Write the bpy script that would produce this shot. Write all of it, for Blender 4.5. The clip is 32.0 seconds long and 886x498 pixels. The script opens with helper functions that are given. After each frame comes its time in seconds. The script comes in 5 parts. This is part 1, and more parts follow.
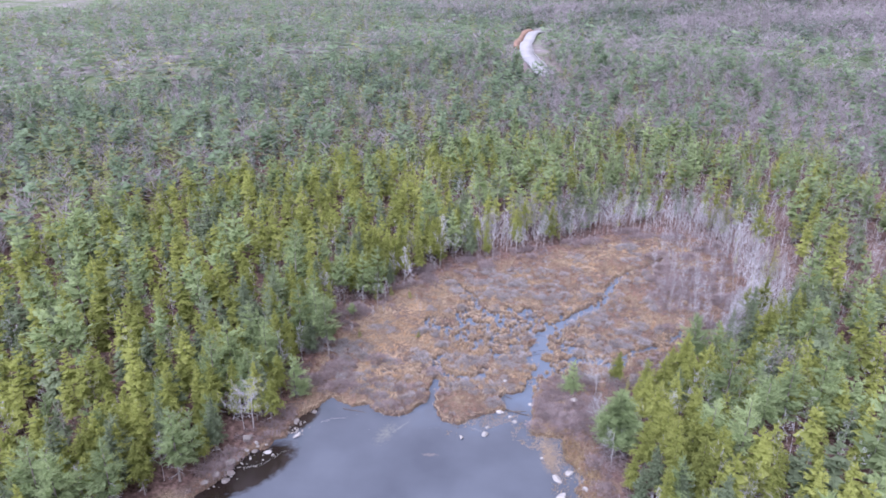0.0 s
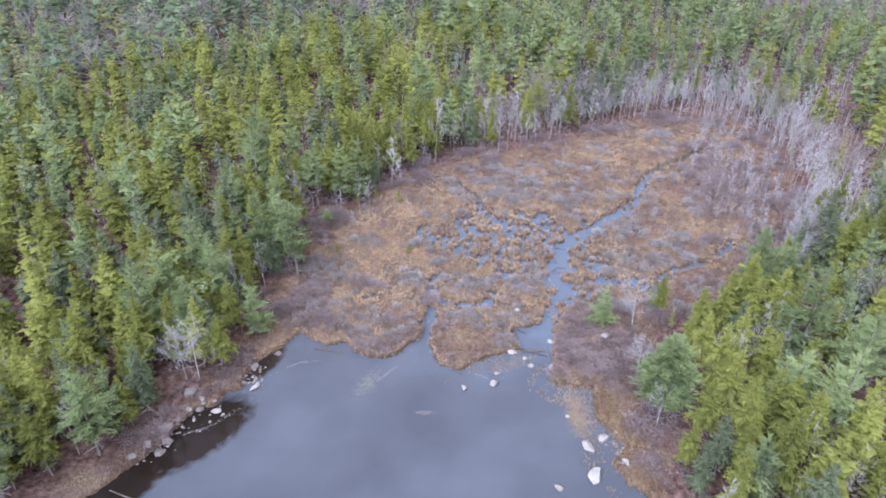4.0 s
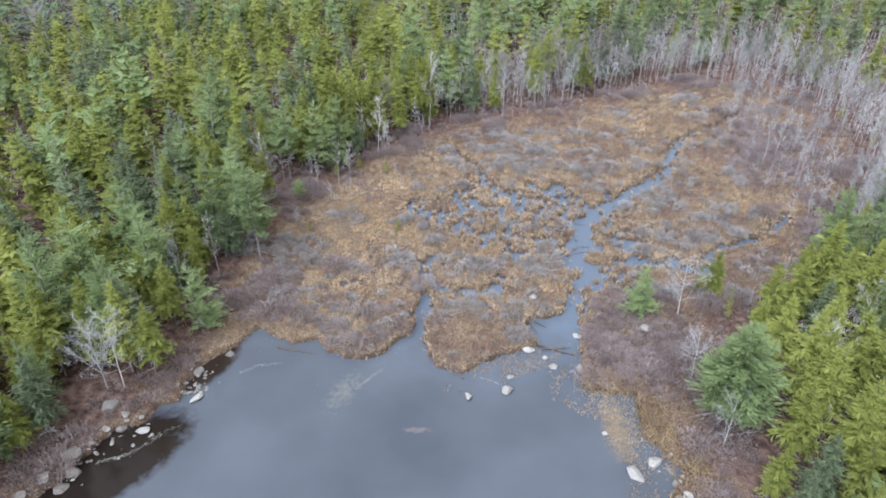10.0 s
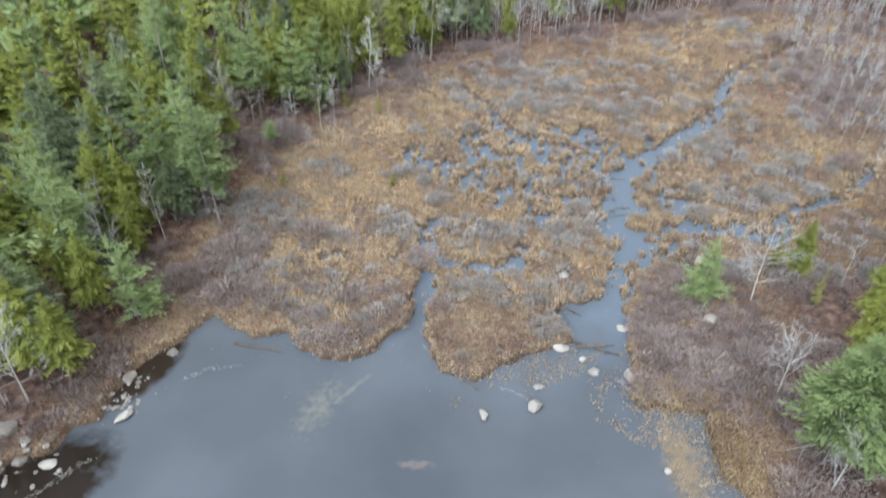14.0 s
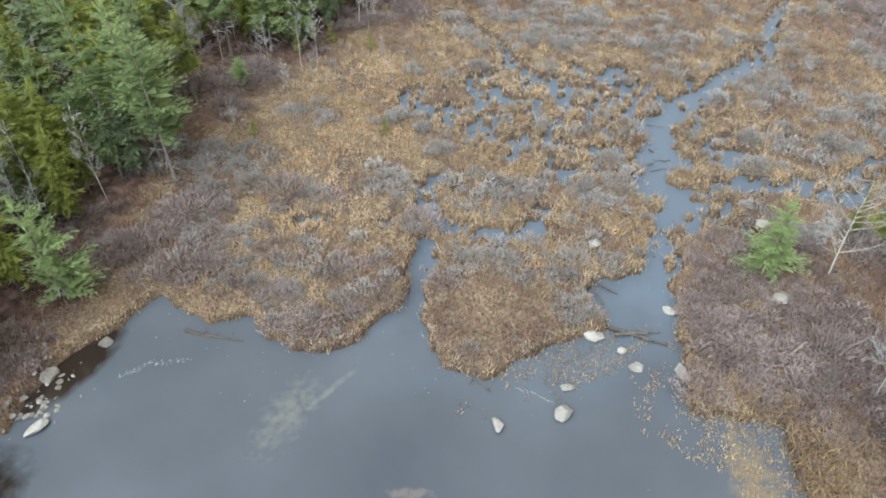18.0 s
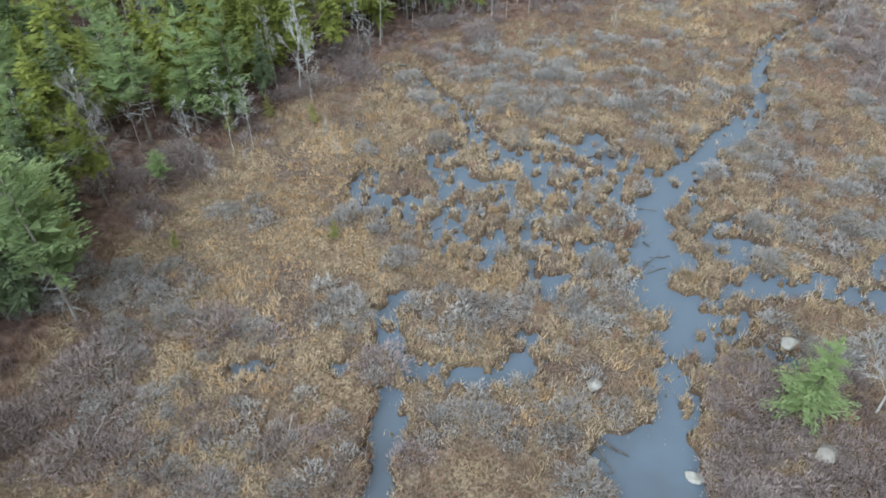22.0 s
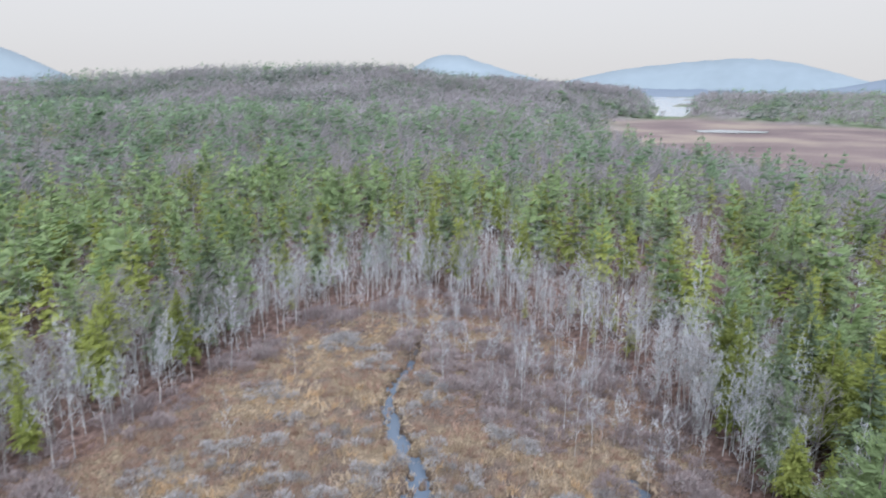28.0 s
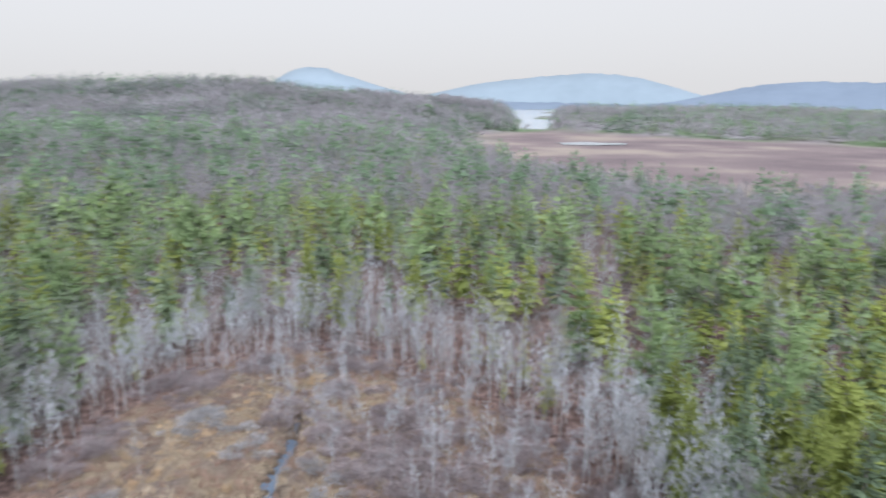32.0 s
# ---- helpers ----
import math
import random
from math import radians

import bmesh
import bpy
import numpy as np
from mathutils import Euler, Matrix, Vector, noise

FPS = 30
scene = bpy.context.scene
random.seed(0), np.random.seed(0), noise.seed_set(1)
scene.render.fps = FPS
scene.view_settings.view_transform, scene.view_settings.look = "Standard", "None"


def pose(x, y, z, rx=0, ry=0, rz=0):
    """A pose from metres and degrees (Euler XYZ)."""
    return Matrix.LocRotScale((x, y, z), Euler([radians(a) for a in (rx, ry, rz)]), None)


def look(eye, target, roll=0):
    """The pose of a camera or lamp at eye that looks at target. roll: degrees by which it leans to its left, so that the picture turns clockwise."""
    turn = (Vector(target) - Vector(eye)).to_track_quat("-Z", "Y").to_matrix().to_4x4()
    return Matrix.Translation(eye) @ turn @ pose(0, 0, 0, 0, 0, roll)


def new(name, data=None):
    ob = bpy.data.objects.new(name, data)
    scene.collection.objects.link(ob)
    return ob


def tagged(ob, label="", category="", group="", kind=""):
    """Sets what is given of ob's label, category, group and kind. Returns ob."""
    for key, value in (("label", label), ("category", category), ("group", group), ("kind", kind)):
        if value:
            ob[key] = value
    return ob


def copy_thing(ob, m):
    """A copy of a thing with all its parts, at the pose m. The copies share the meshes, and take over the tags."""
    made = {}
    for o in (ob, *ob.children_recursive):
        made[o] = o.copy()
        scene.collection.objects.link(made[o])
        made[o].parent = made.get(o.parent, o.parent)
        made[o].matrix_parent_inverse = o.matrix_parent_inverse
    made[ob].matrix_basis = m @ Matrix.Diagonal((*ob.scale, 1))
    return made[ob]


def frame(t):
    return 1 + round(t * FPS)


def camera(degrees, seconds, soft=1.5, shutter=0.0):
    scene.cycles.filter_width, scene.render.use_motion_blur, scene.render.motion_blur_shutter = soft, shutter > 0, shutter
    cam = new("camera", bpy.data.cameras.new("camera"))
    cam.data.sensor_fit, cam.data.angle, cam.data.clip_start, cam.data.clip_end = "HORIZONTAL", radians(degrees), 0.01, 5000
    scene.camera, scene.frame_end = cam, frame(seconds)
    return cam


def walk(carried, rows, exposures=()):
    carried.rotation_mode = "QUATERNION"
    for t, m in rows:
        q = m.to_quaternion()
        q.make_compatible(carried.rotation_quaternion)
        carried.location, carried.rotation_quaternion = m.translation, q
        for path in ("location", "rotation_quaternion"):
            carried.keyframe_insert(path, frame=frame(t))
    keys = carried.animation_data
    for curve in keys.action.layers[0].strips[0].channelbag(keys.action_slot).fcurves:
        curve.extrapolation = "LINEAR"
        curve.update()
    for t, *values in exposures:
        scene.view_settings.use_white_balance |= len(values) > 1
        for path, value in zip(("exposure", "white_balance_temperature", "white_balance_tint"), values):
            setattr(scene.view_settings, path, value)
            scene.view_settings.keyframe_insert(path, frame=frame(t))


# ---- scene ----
# The walk: seconds, eye (x, y, z), heading, dip and roll in degrees
PATH = [
    (0, 15.03, 25.64, 81.30, -9.53, 22.88, 0.32),
    (0.5, 14.75, 29.12, 80.11, -9.61, 23.69, 0.24),
    (1, 14.46, 32.72, 78.89, -9.72, 25.54, 0.20),
    (1.5, 13.70, 36.46, 77.76, -9.59, 26.53, 0.15),
    (2, 12.86, 40.19, 76.52, -9.45, 26.49, 0.13),
    (2.5, 12.08, 43.86, 75.11, -9.36, 26.72, 0.16),
    (3, 11.35, 47.55, 73.63, -9.28, 30.38, 0.21),
    (3.5, 10.58, 51.49, 72.29, -9.14, 32.80, 0.22),
    (5.5, 7.80, 66.15, 67.22, -8.77, 32.57, 0.22),
    (6, 7.68, 68.49, 65.95, -8.85, 32.51, 0.19),
    (6.5, 7.68, 70.14, 64.63, -8.93, 32.35, 0.14),
    (7, 7.71, 71.26, 63.28, -8.95, 32.21, 0.09),
    (7.5, 7.74, 71.92, 61.92, -8.97, 32.14, 0.05),
    (8, 7.66, 72.17, 60.64, -8.94, 32.20, 0.03),
    (8.5, 7.47, 72.24, 59.46, -8.86, 32.36, 0.03),
    (9, 7.32, 72.25, 58.29, -8.78, 32.48, 0.04),
    (9.5, 7.13, 72.23, 57.01, -8.65, 32.59, 0.05),
    (10, 6.90, 72.59, 55.65, -8.55, 32.81, 0.05),
    (10.5, 6.70, 73.64, 54.33, -8.55, 32.78, 0.06),
    (11, 6.46, 75.24, 53.17, -8.57, 32.82, 0.07),
    (11.5, 6.06, 77.26, 52.15, -8.54, 32.72, 0.10),
    (12, 5.51, 79.63, 51.18, -8.43, 32.68, 0.15),
    (12.5, 4.95, 82.33, 50.17, -8.38, 32.80, 0.23),
    (13, 4.44, 85.29, 49.14, -8.40, 32.88, 0.31),
    (13.5, 3.90, 87.95, 48.01, -8.36, 33.10, 0.35),
    (14, 3.39, 90.73, 46.90, -8.42, 37.90, 0.37),
    (14.5, 2.95, 93.24, 45.87, -8.42, 41.00, 0.38),
    (16.5, 2.51, 98.25, 40.50, -8.77, 41.17, -0.04),
    (17, 2.23, 98.78, 39.46, -8.70, 41.41, -0.03),
    (17.5, 2.13, 99.94, 38.97, -8.73, 41.46, 0.02),
    (18, 1.83, 101.53, 38.80, -8.72, 41.35, 0.08),
    (18.5, 1.50, 103.43, 38.69, -8.70, 41.22, 0.14),
    (19, 1.15, 105.49, 38.68, -8.66, 41.17, 0.15),
    (19.5, 0.93, 107.79, 38.81, -8.79, 41.10, 0.05),
    (20, 0.72, 109.98, 38.96, -8.68, 41.03, -0.10),
    (20.5, 0.48, 111.98, 38.99, -8.21, 40.93, -0.27),
    (21, 0.23, 113.86, 39.02, -7.57, 40.99, -0.41),
    (21.5, 0.03, 115.09, 39.24, -6.35, 40.92, -0.40),
    (22, -0.13, 116.21, 39.44, -4.82, 41.10, -0.39),
    (22.5, -0.18, 117.30, 39.60, -2.82, 41.36, -0.46),
    (23, -0.15, 118.48, 39.78, -0.68, 41.77, -0.58),
    (23.5, -0.13, 119.38, 39.97, 1.48, 41.79, -0.68),
    (24, -0.17, 120.54, 40.25, 3.60, 41.41, -0.74),
    (24.5, -0.26, 121.48, 40.43, 5.64, 39.47, -0.64),
    (26.5, -3.51, 129.97, 38.79, 19.08, 24.54, 0.50),
    (27, -3.42, 131.17, 38.82, 24.30, 20.76, 0.49),
    (27.5, -3.08, 132.83, 38.72, 28.70, 17.27, 0.36),
    (28, -2.61, 134.53, 38.68, 33.29, 13.45, 0.23),
    (28.5, -2.22, 135.98, 38.66, 34.58, 12.65, 0.13),
    (29, -1.44, 137.64, 38.74, 34.50, 12.67, 0.08),
    (29.5, -0.40, 139.50, 38.84, 34.40, 12.66, 0.06),
    (30, 0.74, 141.43, 38.85, 34.33, 12.55, 0.06),
    (30.5, 2.22, 143.51, 38.93, 34.20, 12.55, 0.07),
    (31, 3.74, 145.69, 39.07, 34.07, 12.50, 0.11),
    (31.5, 4.83, 147.45, 39.23, 36.11, 12.32, 0.21),
    (32, 5.25, 148.90, 39.32, 44.27, 12.39, 0.34),
]


def aim(x, y, z, heading, dip):
    a, b = radians(heading), radians(dip)
    return (x + 50 * math.sin(a) * math.cos(b), y + 50 * math.cos(a) * math.cos(b), z - 50 * math.sin(b))


cam = camera(65.4, 32.0, soft=1.7, shutter=0.6)
walk(cam, [(t, look((x, y, z), aim(x, y, z, h, d), r)) for t, x, y, z, h, d, r in PATH],
     exposures=[(0.0, 1.66, 5360, 32), (3.0, 1.64, 5380, 28), (6.0, 1.57, 5430, 22), (13.0, 1.54, 5740, 8), (19.0, 1.41, 5950, 4), (22.0, 1.22, 5580, 2), (24.0, 1.15, 5450, 2), (26.8, 1.22, 5200, 13), (28.0, 1.34, 5450, 12), (32.0, 1.4, 5420, 12)])

# ---- overcast daylight ----
SUN_ELEVATION, SUN_ROTATION = radians(48), radians(205)
world = bpy.data.worlds.new("overcast_sky")
scene.world = world
world.use_nodes = True
wn, wl = world.node_tree.nodes, world.node_tree.links
wn.clear()
sky = wn.new("ShaderNodeTexSky")
sky.sky_type, sky.sun_disc = "NISHITA", False
sky.sun_elevation, sky.sun_rotation = SUN_ELEVATION, SUN_ROTATION
sky.air_density, sky.dust_density, sky.ozone_density = 1.0, 4.0, 1.0
pale = wn.new("ShaderNodeHueSaturation")
pale.inputs["Saturation"].default_value = 0.22
veil = wn.new("ShaderNodeMixRGB")
veil.inputs["Fac"].default_value = 0.8
veil.inputs["Color2"].default_value = (7.5, 6.7, 5.55, 1)
back = wn.new("ShaderNodeBackground")
back.inputs["Strength"].default_value = 0.05
world_out = wn.new("ShaderNodeOutputWorld")
wl.new(sky.outputs[0], pale.inputs["Color"])
wl.new(pale.outputs[0], veil.inputs["Color1"])
wl.new(veil.outputs[0], back.inputs["Color"])
wl.new(back.outputs[0], world_out.inputs["Surface"])

sun_data = bpy.data.lights.new("sun", "SUN")
sun_data.energy, sun_data.angle, sun_data.color = 2.4, radians(75), (1.0, 0.98, 0.95)
sun = new("sun", sun_data)
sun.matrix_world = look((0, 0, 300), (0 + 300 * math.sin(radians(25)), 300 * math.cos(radians(25)), 300 - 380 * math.tan(SUN_ELEVATION)))
tagged(sun, "soft sun behind an overcast sky", "sun", kind="structure")


# ---- materials ----
def material(name, stops, scales=(0.35, 3.0), rough=0.85, bump=0.0, bump_scale=6.0, island=0.0, per_object=0.0, spec=0.2, thin=0.0):
    """A mix of base colours, by noise at two sizes, with grain, and a random tint for each loose piece or each object."""
    m = bpy.data.materials.new(name)
    m.use_nodes = True
    n, l = m.node_tree.nodes, m.node_tree.links
    b = n["Principled BSDF"]
    b.inputs["Roughness"].default_value = rough
    b.inputs["Specular IOR Level"].default_value = spec
    geo = n.new("ShaderNodeNewGeometry")
    big, small = n.new("ShaderNodeTexNoise"), n.new("ShaderNodeTexNoise")
    for node, s in ((big, scales[0]), (small, scales[1])):
        node.inputs["Scale"].default_value = s
        node.inputs["Detail"].default_value = 4
        l.new(geo.outputs["Position"], node.inputs["Vector"])
    add = n.new("ShaderNodeMath")
    add.operation = "MULTIPLY_ADD"
    l.new(small.outputs[0], add.inputs[0])
    add.inputs[1].default_value = 0.5
    l.new(big.outputs[0], add.inputs[2])
    last = add
    for weight, source in ((island, geo.outputs["Random Per Island"]), (per_object, None)):
        if weight:
            if source is None:
                # one value for each thing, and for each tree of a joined wood
                each = n.new("ShaderNodeAttribute")
                each.attribute_name = "tint"
                both, wrap = n.new("ShaderNodeMath"), n.new("ShaderNodeMath")
                wrap.operation = "FRACT"
                l.new(n.new("ShaderNodeObjectInfo").outputs["Random"], both.inputs[0])
                l.new(each.outputs["Fac"], both.inputs[1])
                l.new(both.outputs[0], wrap.inputs[0])
                source = wrap.outputs[0]
            k = n.new("ShaderNodeMath")
            k.operation = "MULTIPLY_ADD"
            l.new(source, k.inputs[0])
            k.inputs[1].default_value = weight
            l.new(last.outputs[0], k.inputs[2])
            last = k
    span = n.new("ShaderNodeMapRange")
    mid = 0.75 + 0.5 * (island + per_object)
    half = 0.24 + 0.42 * (island + per_object)
    span.inputs["From Min"].default_value, span.inputs["From Max"].default_value = mid - half, mid + half
    l.new(last.outputs[0], span.inputs["Value"])
    ramp = n.new("ShaderNodeValToRGB")
    e = ramp.color_ramp.elements
    for i, c in enumerate(stops):
        p = i / max(1, len(stops) - 1)
        el = e[i] if i < 2 else e.new(p)
        el.position, el.color = p, (*c, 1)
    l.new(span.outputs[0], ramp.inputs[0])
    l.new(ramp.outputs[0], b.inputs["Base Color"])
    if thin:
        through_leaf, blend = n.new("ShaderNodeBsdfTranslucent"), n.new("ShaderNodeMixShader")
        l.new(ramp.outputs[0], through_leaf.inputs["Color"])
        blend.inputs[0].default_value = thin
        l.new(b.outputs[0], blend.inputs[1])
        l.new(through_leaf.outputs[0], blend.inputs[2])
        l.new(blend.outputs[0], n["Material Output"].inputs["Surface"])
    if bump:
        grain = n.new("ShaderNodeTexNoise")
        grain.inputs["Scale"].default_value = bump_scale
        grain.inputs["Detail"].default_value = 6
        l.new(geo.outputs["Position"], grain.inputs["Vector"])
        bp = n.new("ShaderNodeBump")
        bp.inputs["Strength"].default_value = bump
        bp.inputs["Distance"].default_value = 0.12
        l.new(grain.outputs[0], bp.inputs["Height"])
        l.new(bp.outputs[0], b.inputs["Normal"])
    return m


PINE = material("pine_needles", [(0.165, 0.215, 0.107), (0.295, 0.378, 0.187), (0.455, 0.55, 0.285)], (0.05, 1.0), 0.7, island=0.35, per_object=0.6, thin=0.56, spec=0.04)
# needles for the outer woods: these three have distance haze put into the colour
HAZY_PINE = material("hazy_pine_needles", [(0.135, 0.19, 0.115), (0.225, 0.305, 0.19), (0.33, 0.42, 0.27)], (0.05, 1.0), 0.7, island=0.2, per_object=0.6, thin=0.55, spec=0.04)
HAZY_FIR = material("hazy_fir_needles", [(0.09, 0.122, 0.098), (0.16, 0.203, 0.16), (0.25, 0.298, 0.235)], (0.05, 1.0), 0.75, island=0.3, per_object=0.6, thin=0.4, spec=0.04)
HAZY_CEDAR = material("hazy_cedar_needles", [(0.14, 0.165, 0.075), (0.25, 0.28, 0.12), (0.37, 0.40, 0.18)], (0.05, 1.0), 0.75, island=0.3, per_object=0.6, thin=0.4, spec=0.04)
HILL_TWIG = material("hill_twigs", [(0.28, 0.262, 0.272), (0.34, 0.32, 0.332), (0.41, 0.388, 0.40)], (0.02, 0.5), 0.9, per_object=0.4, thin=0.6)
OLIVE = material("olive_needles", [(0.150, 0.176, 0.053), (0.312, 0.352, 0.102), (0.478, 0.517, 0.168)], (0.05, 1.0), 0.75, island=0.4, per_object=0.7, thin=0.56, spec=0.04)
GREEN = material("fir_needles", [(0.115, 0.148, 0.093), (0.205, 0.257, 0.155), (0.315, 0.375, 0.225)], (0.05, 1.0), 0.75, island=0.4, per_object=0.65, thin=0.5, spec=0.04)
TAWNY = material("tamarack_needles", [(0.20, 0.21, 0.08), (0.32, 0.32, 0.13), (0.42, 0.41, 0.2)], (0.2, 2.0), 0.8, island=0.3, per_object=0.5, thin=0.5, spec=0.04)
TWIG = material("grey_twigs", [(0.25, 0.256, 0.268), (0.40, 0.408, 0.424), (0.57, 0.58, 0.60)], (0.1, 2.0), 0.9, island=0.2, per_object=0.7, thin=0.2)
MAUVE = material("mauve_twigs", [(0.17, 0.16, 0.162), (0.255, 0.24, 0.242), (0.34, 0.325, 0.325)], (0.1, 2.0), 0.9, island=0.2, per_object=0.7, thin=0.2)
PALE_BARK = material("pale_bark", [(0.26, 0.259, 0.256), (0.41, 0.408, 0.402), (0.59, 0.585, 0.575)], (0.5, 5.0), 0.9, bump=0.4, bump_scale=12, per_object=0.3)
BARK = material("grey_brown_bark", [(0.1, 0.085, 0.075), (0.2, 0.182, 0.168), (0.32, 0.3, 0.285)], (0.5, 5.0), 0.95, bump=0.6, bump_scale=10, per_object=0.3)
SEDGE = material("tan_sedge", [(0.15, 0.115, 0.077), (0.385, 0.302, 0.205), (0.63, 0.53, 0.395)], (0.09, 1.4), 0.85, island=0.35, per_object=0.5, thin=0.2)
GOLD = material("golden_sedge", [(0.24, 0.16, 0.09), (0.51, 0.362, 0.212), (0.72, 0.568, 0.385)], (0.09, 1.4), 0.85, island=0.35, per_object=0.5, thin=0.2)
RUST = material("rust_sedge", [(0.12, 0.076, 0.057), (0.28, 0.188, 0.14), (0.44, 0.32, 0.245)], (0.15, 1.5), 0.9, island=0.35, per_object=0.5, thin=0.2)
SHRUB = material("shrub_twigs", [(0.165, 0.157, 0.156), (0.305, 0.292, 0.288), (0.465, 0.45, 0.445)], (0.3, 2.0), 0.9, island=0.4, per_object=0.5, thin=0.2)
STRAW = material("ochre_straw", [(0.18, 0.13, 0.065), (0.31, 0.232, 0.125), (0.46, 0.37, 0.225)], (0.2, 1.8), 0.85, island=0.7, thin=0.25)
BRUSH = material("brown_brush", [(0.137, 0.11, 0.107), (0.25, 0.207, 0.202), (0.38, 0.323, 0.317)], (0.3, 2.0), 0.9, island=0.4, per_object=0.5, thin=0.15)
FLECK = material("pale_flecks", [(0.2, 0.2, 0.195), (0.28, 0.28, 0.27), (0.38, 0.38, 0.36)], (0.5, 3.0), 0.8, island=0.5)
STONE = material("pale_granite", [(0.15, 0.145, 0.135), (0.26, 0.255, 0.243), (0.40, 0.395, 0.375)], (0.6, 4.0), 0.85, bump=0.5, bump_scale=5, per_object=0.25)
GREY_STONE = material("weathered_stone", [(0.09, 0.083, 0.076), (0.18, 0.168, 0.155), (0.30, 0.285, 0.27)], (0.6, 4.0), 0.9, bump=0.6, bump_scale=5, per_object=0.35)
WOOD = material("weathered_wood", [(0.05, 0.042, 0.038), (0.11, 0.1, 0.09), (0.2, 0.185, 0.17)], (0.8, 6.0), 0.9, bump=0.5, bump_scale=14, per_object=0.5)
GRAVEL = material("pale_road", [(0.235, 0.24, 0.245), (0.285, 0.29, 0.297), (0.335, 0.34, 0.347)], (0.05, 0.6), 0.9, bump=0.3)


def ground_material():
    m = bpy.data.materials.new("ground_cover")
    m.use_nodes = True
    n, l = m.node_tree.nodes, m.node_tree.links
    b = n["Principled BSDF"]
    b.inputs["Roughness"].default_value = 0.95
    b.inputs["Specular IOR Level"].default_value = 0.1
    geo = n.new("ShaderNodeNewGeometry")

    def noise_of(scale, detail=5):
        t = n.new("ShaderNodeTexNoise")
        t.inputs["Scale"].default_value, t.inputs["Detail"].default_value = scale, detail
        l.new(geo.outputs["Position"], t.inputs["Vector"])
        return t.outputs[0]

    def ramp_of(source, stops, low=0.3, high=0.7):
        r = n.new("ShaderNodeValToRGB")
        e = r.color_ramp.elements
        for i, c in enumerate(stops):
            p = low + (high - low) * i / (len(stops) - 1)
            el = e[i] if i < 2 else e.new(p)
            el.position, el.color = p, (*c, 1)
        l.new(source, r.inputs[0])
        return r.outputs[0]

    def mix(fac, a, c):
        x = n.new("ShaderNodeMixRGB")
        l.new(fac, x.inputs[0])
        l.new(a, x.inputs[1])
        l.new(c, x.inputs[2])
        return x.outputs[0]

    def zone(name):
        a = n.new("ShaderNodeAttribute")
        a.attribute_name = name
        return a.outputs["Fac"]

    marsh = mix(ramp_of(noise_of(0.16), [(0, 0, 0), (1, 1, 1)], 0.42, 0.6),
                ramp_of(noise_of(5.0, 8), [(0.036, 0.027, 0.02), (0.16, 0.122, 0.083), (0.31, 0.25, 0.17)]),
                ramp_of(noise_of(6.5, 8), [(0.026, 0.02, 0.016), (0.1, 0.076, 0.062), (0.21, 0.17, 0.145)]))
    litter = ramp_of(noise_of(1.1), [(0.045, 0.03, 0.026), (0.115, 0.077, 0.066), (0.2, 0.14, 0.12)])
    canopy = mix(ramp_of(noise_of(0.02), [(0, 0, 0), (1, 1, 1)], 0.4, 0.62),
                 ramp_of(noise_of(0.14), [(0.05, 0.08, 0.04), (0.10, 0.14, 0.07), (0.15, 0.19, 0.10)]),
                 ramp_of(noise_of(0.17), [(0.13, 0.12, 0.12), (0.20, 0.185, 0.185), (0.27, 0.25, 0.25)]))
    fen = ramp_of(noise_of(0.012), [(0.125, 0.098, 0.098), (0.165, 0.13, 0.125), (0.24, 0.2, 0.165)], 0.35, 0.65)
    mud = ramp_of(noise_of(0.9), [(0.02, 0.014, 0.01), (0.05, 0.033, 0.022), (0.08, 0.055, 0.035)])
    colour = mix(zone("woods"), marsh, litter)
    colour = mix(zone("distant"), colour, canopy)
    colour = mix(zone("fen"), colour, fen)
    colour = mix(zone("wet"), colour, mud)
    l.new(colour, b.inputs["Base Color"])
    bp = n.new("ShaderNodeBump")
    bp.inputs["Strength"].default_value, bp.inputs["Distance"].default_value = 0.9, 0.35
    l.new(noise_of(2.2, 8), bp.inputs["Height"])
    l.new(bp.outputs[0], b.inputs["Normal"])
    return m


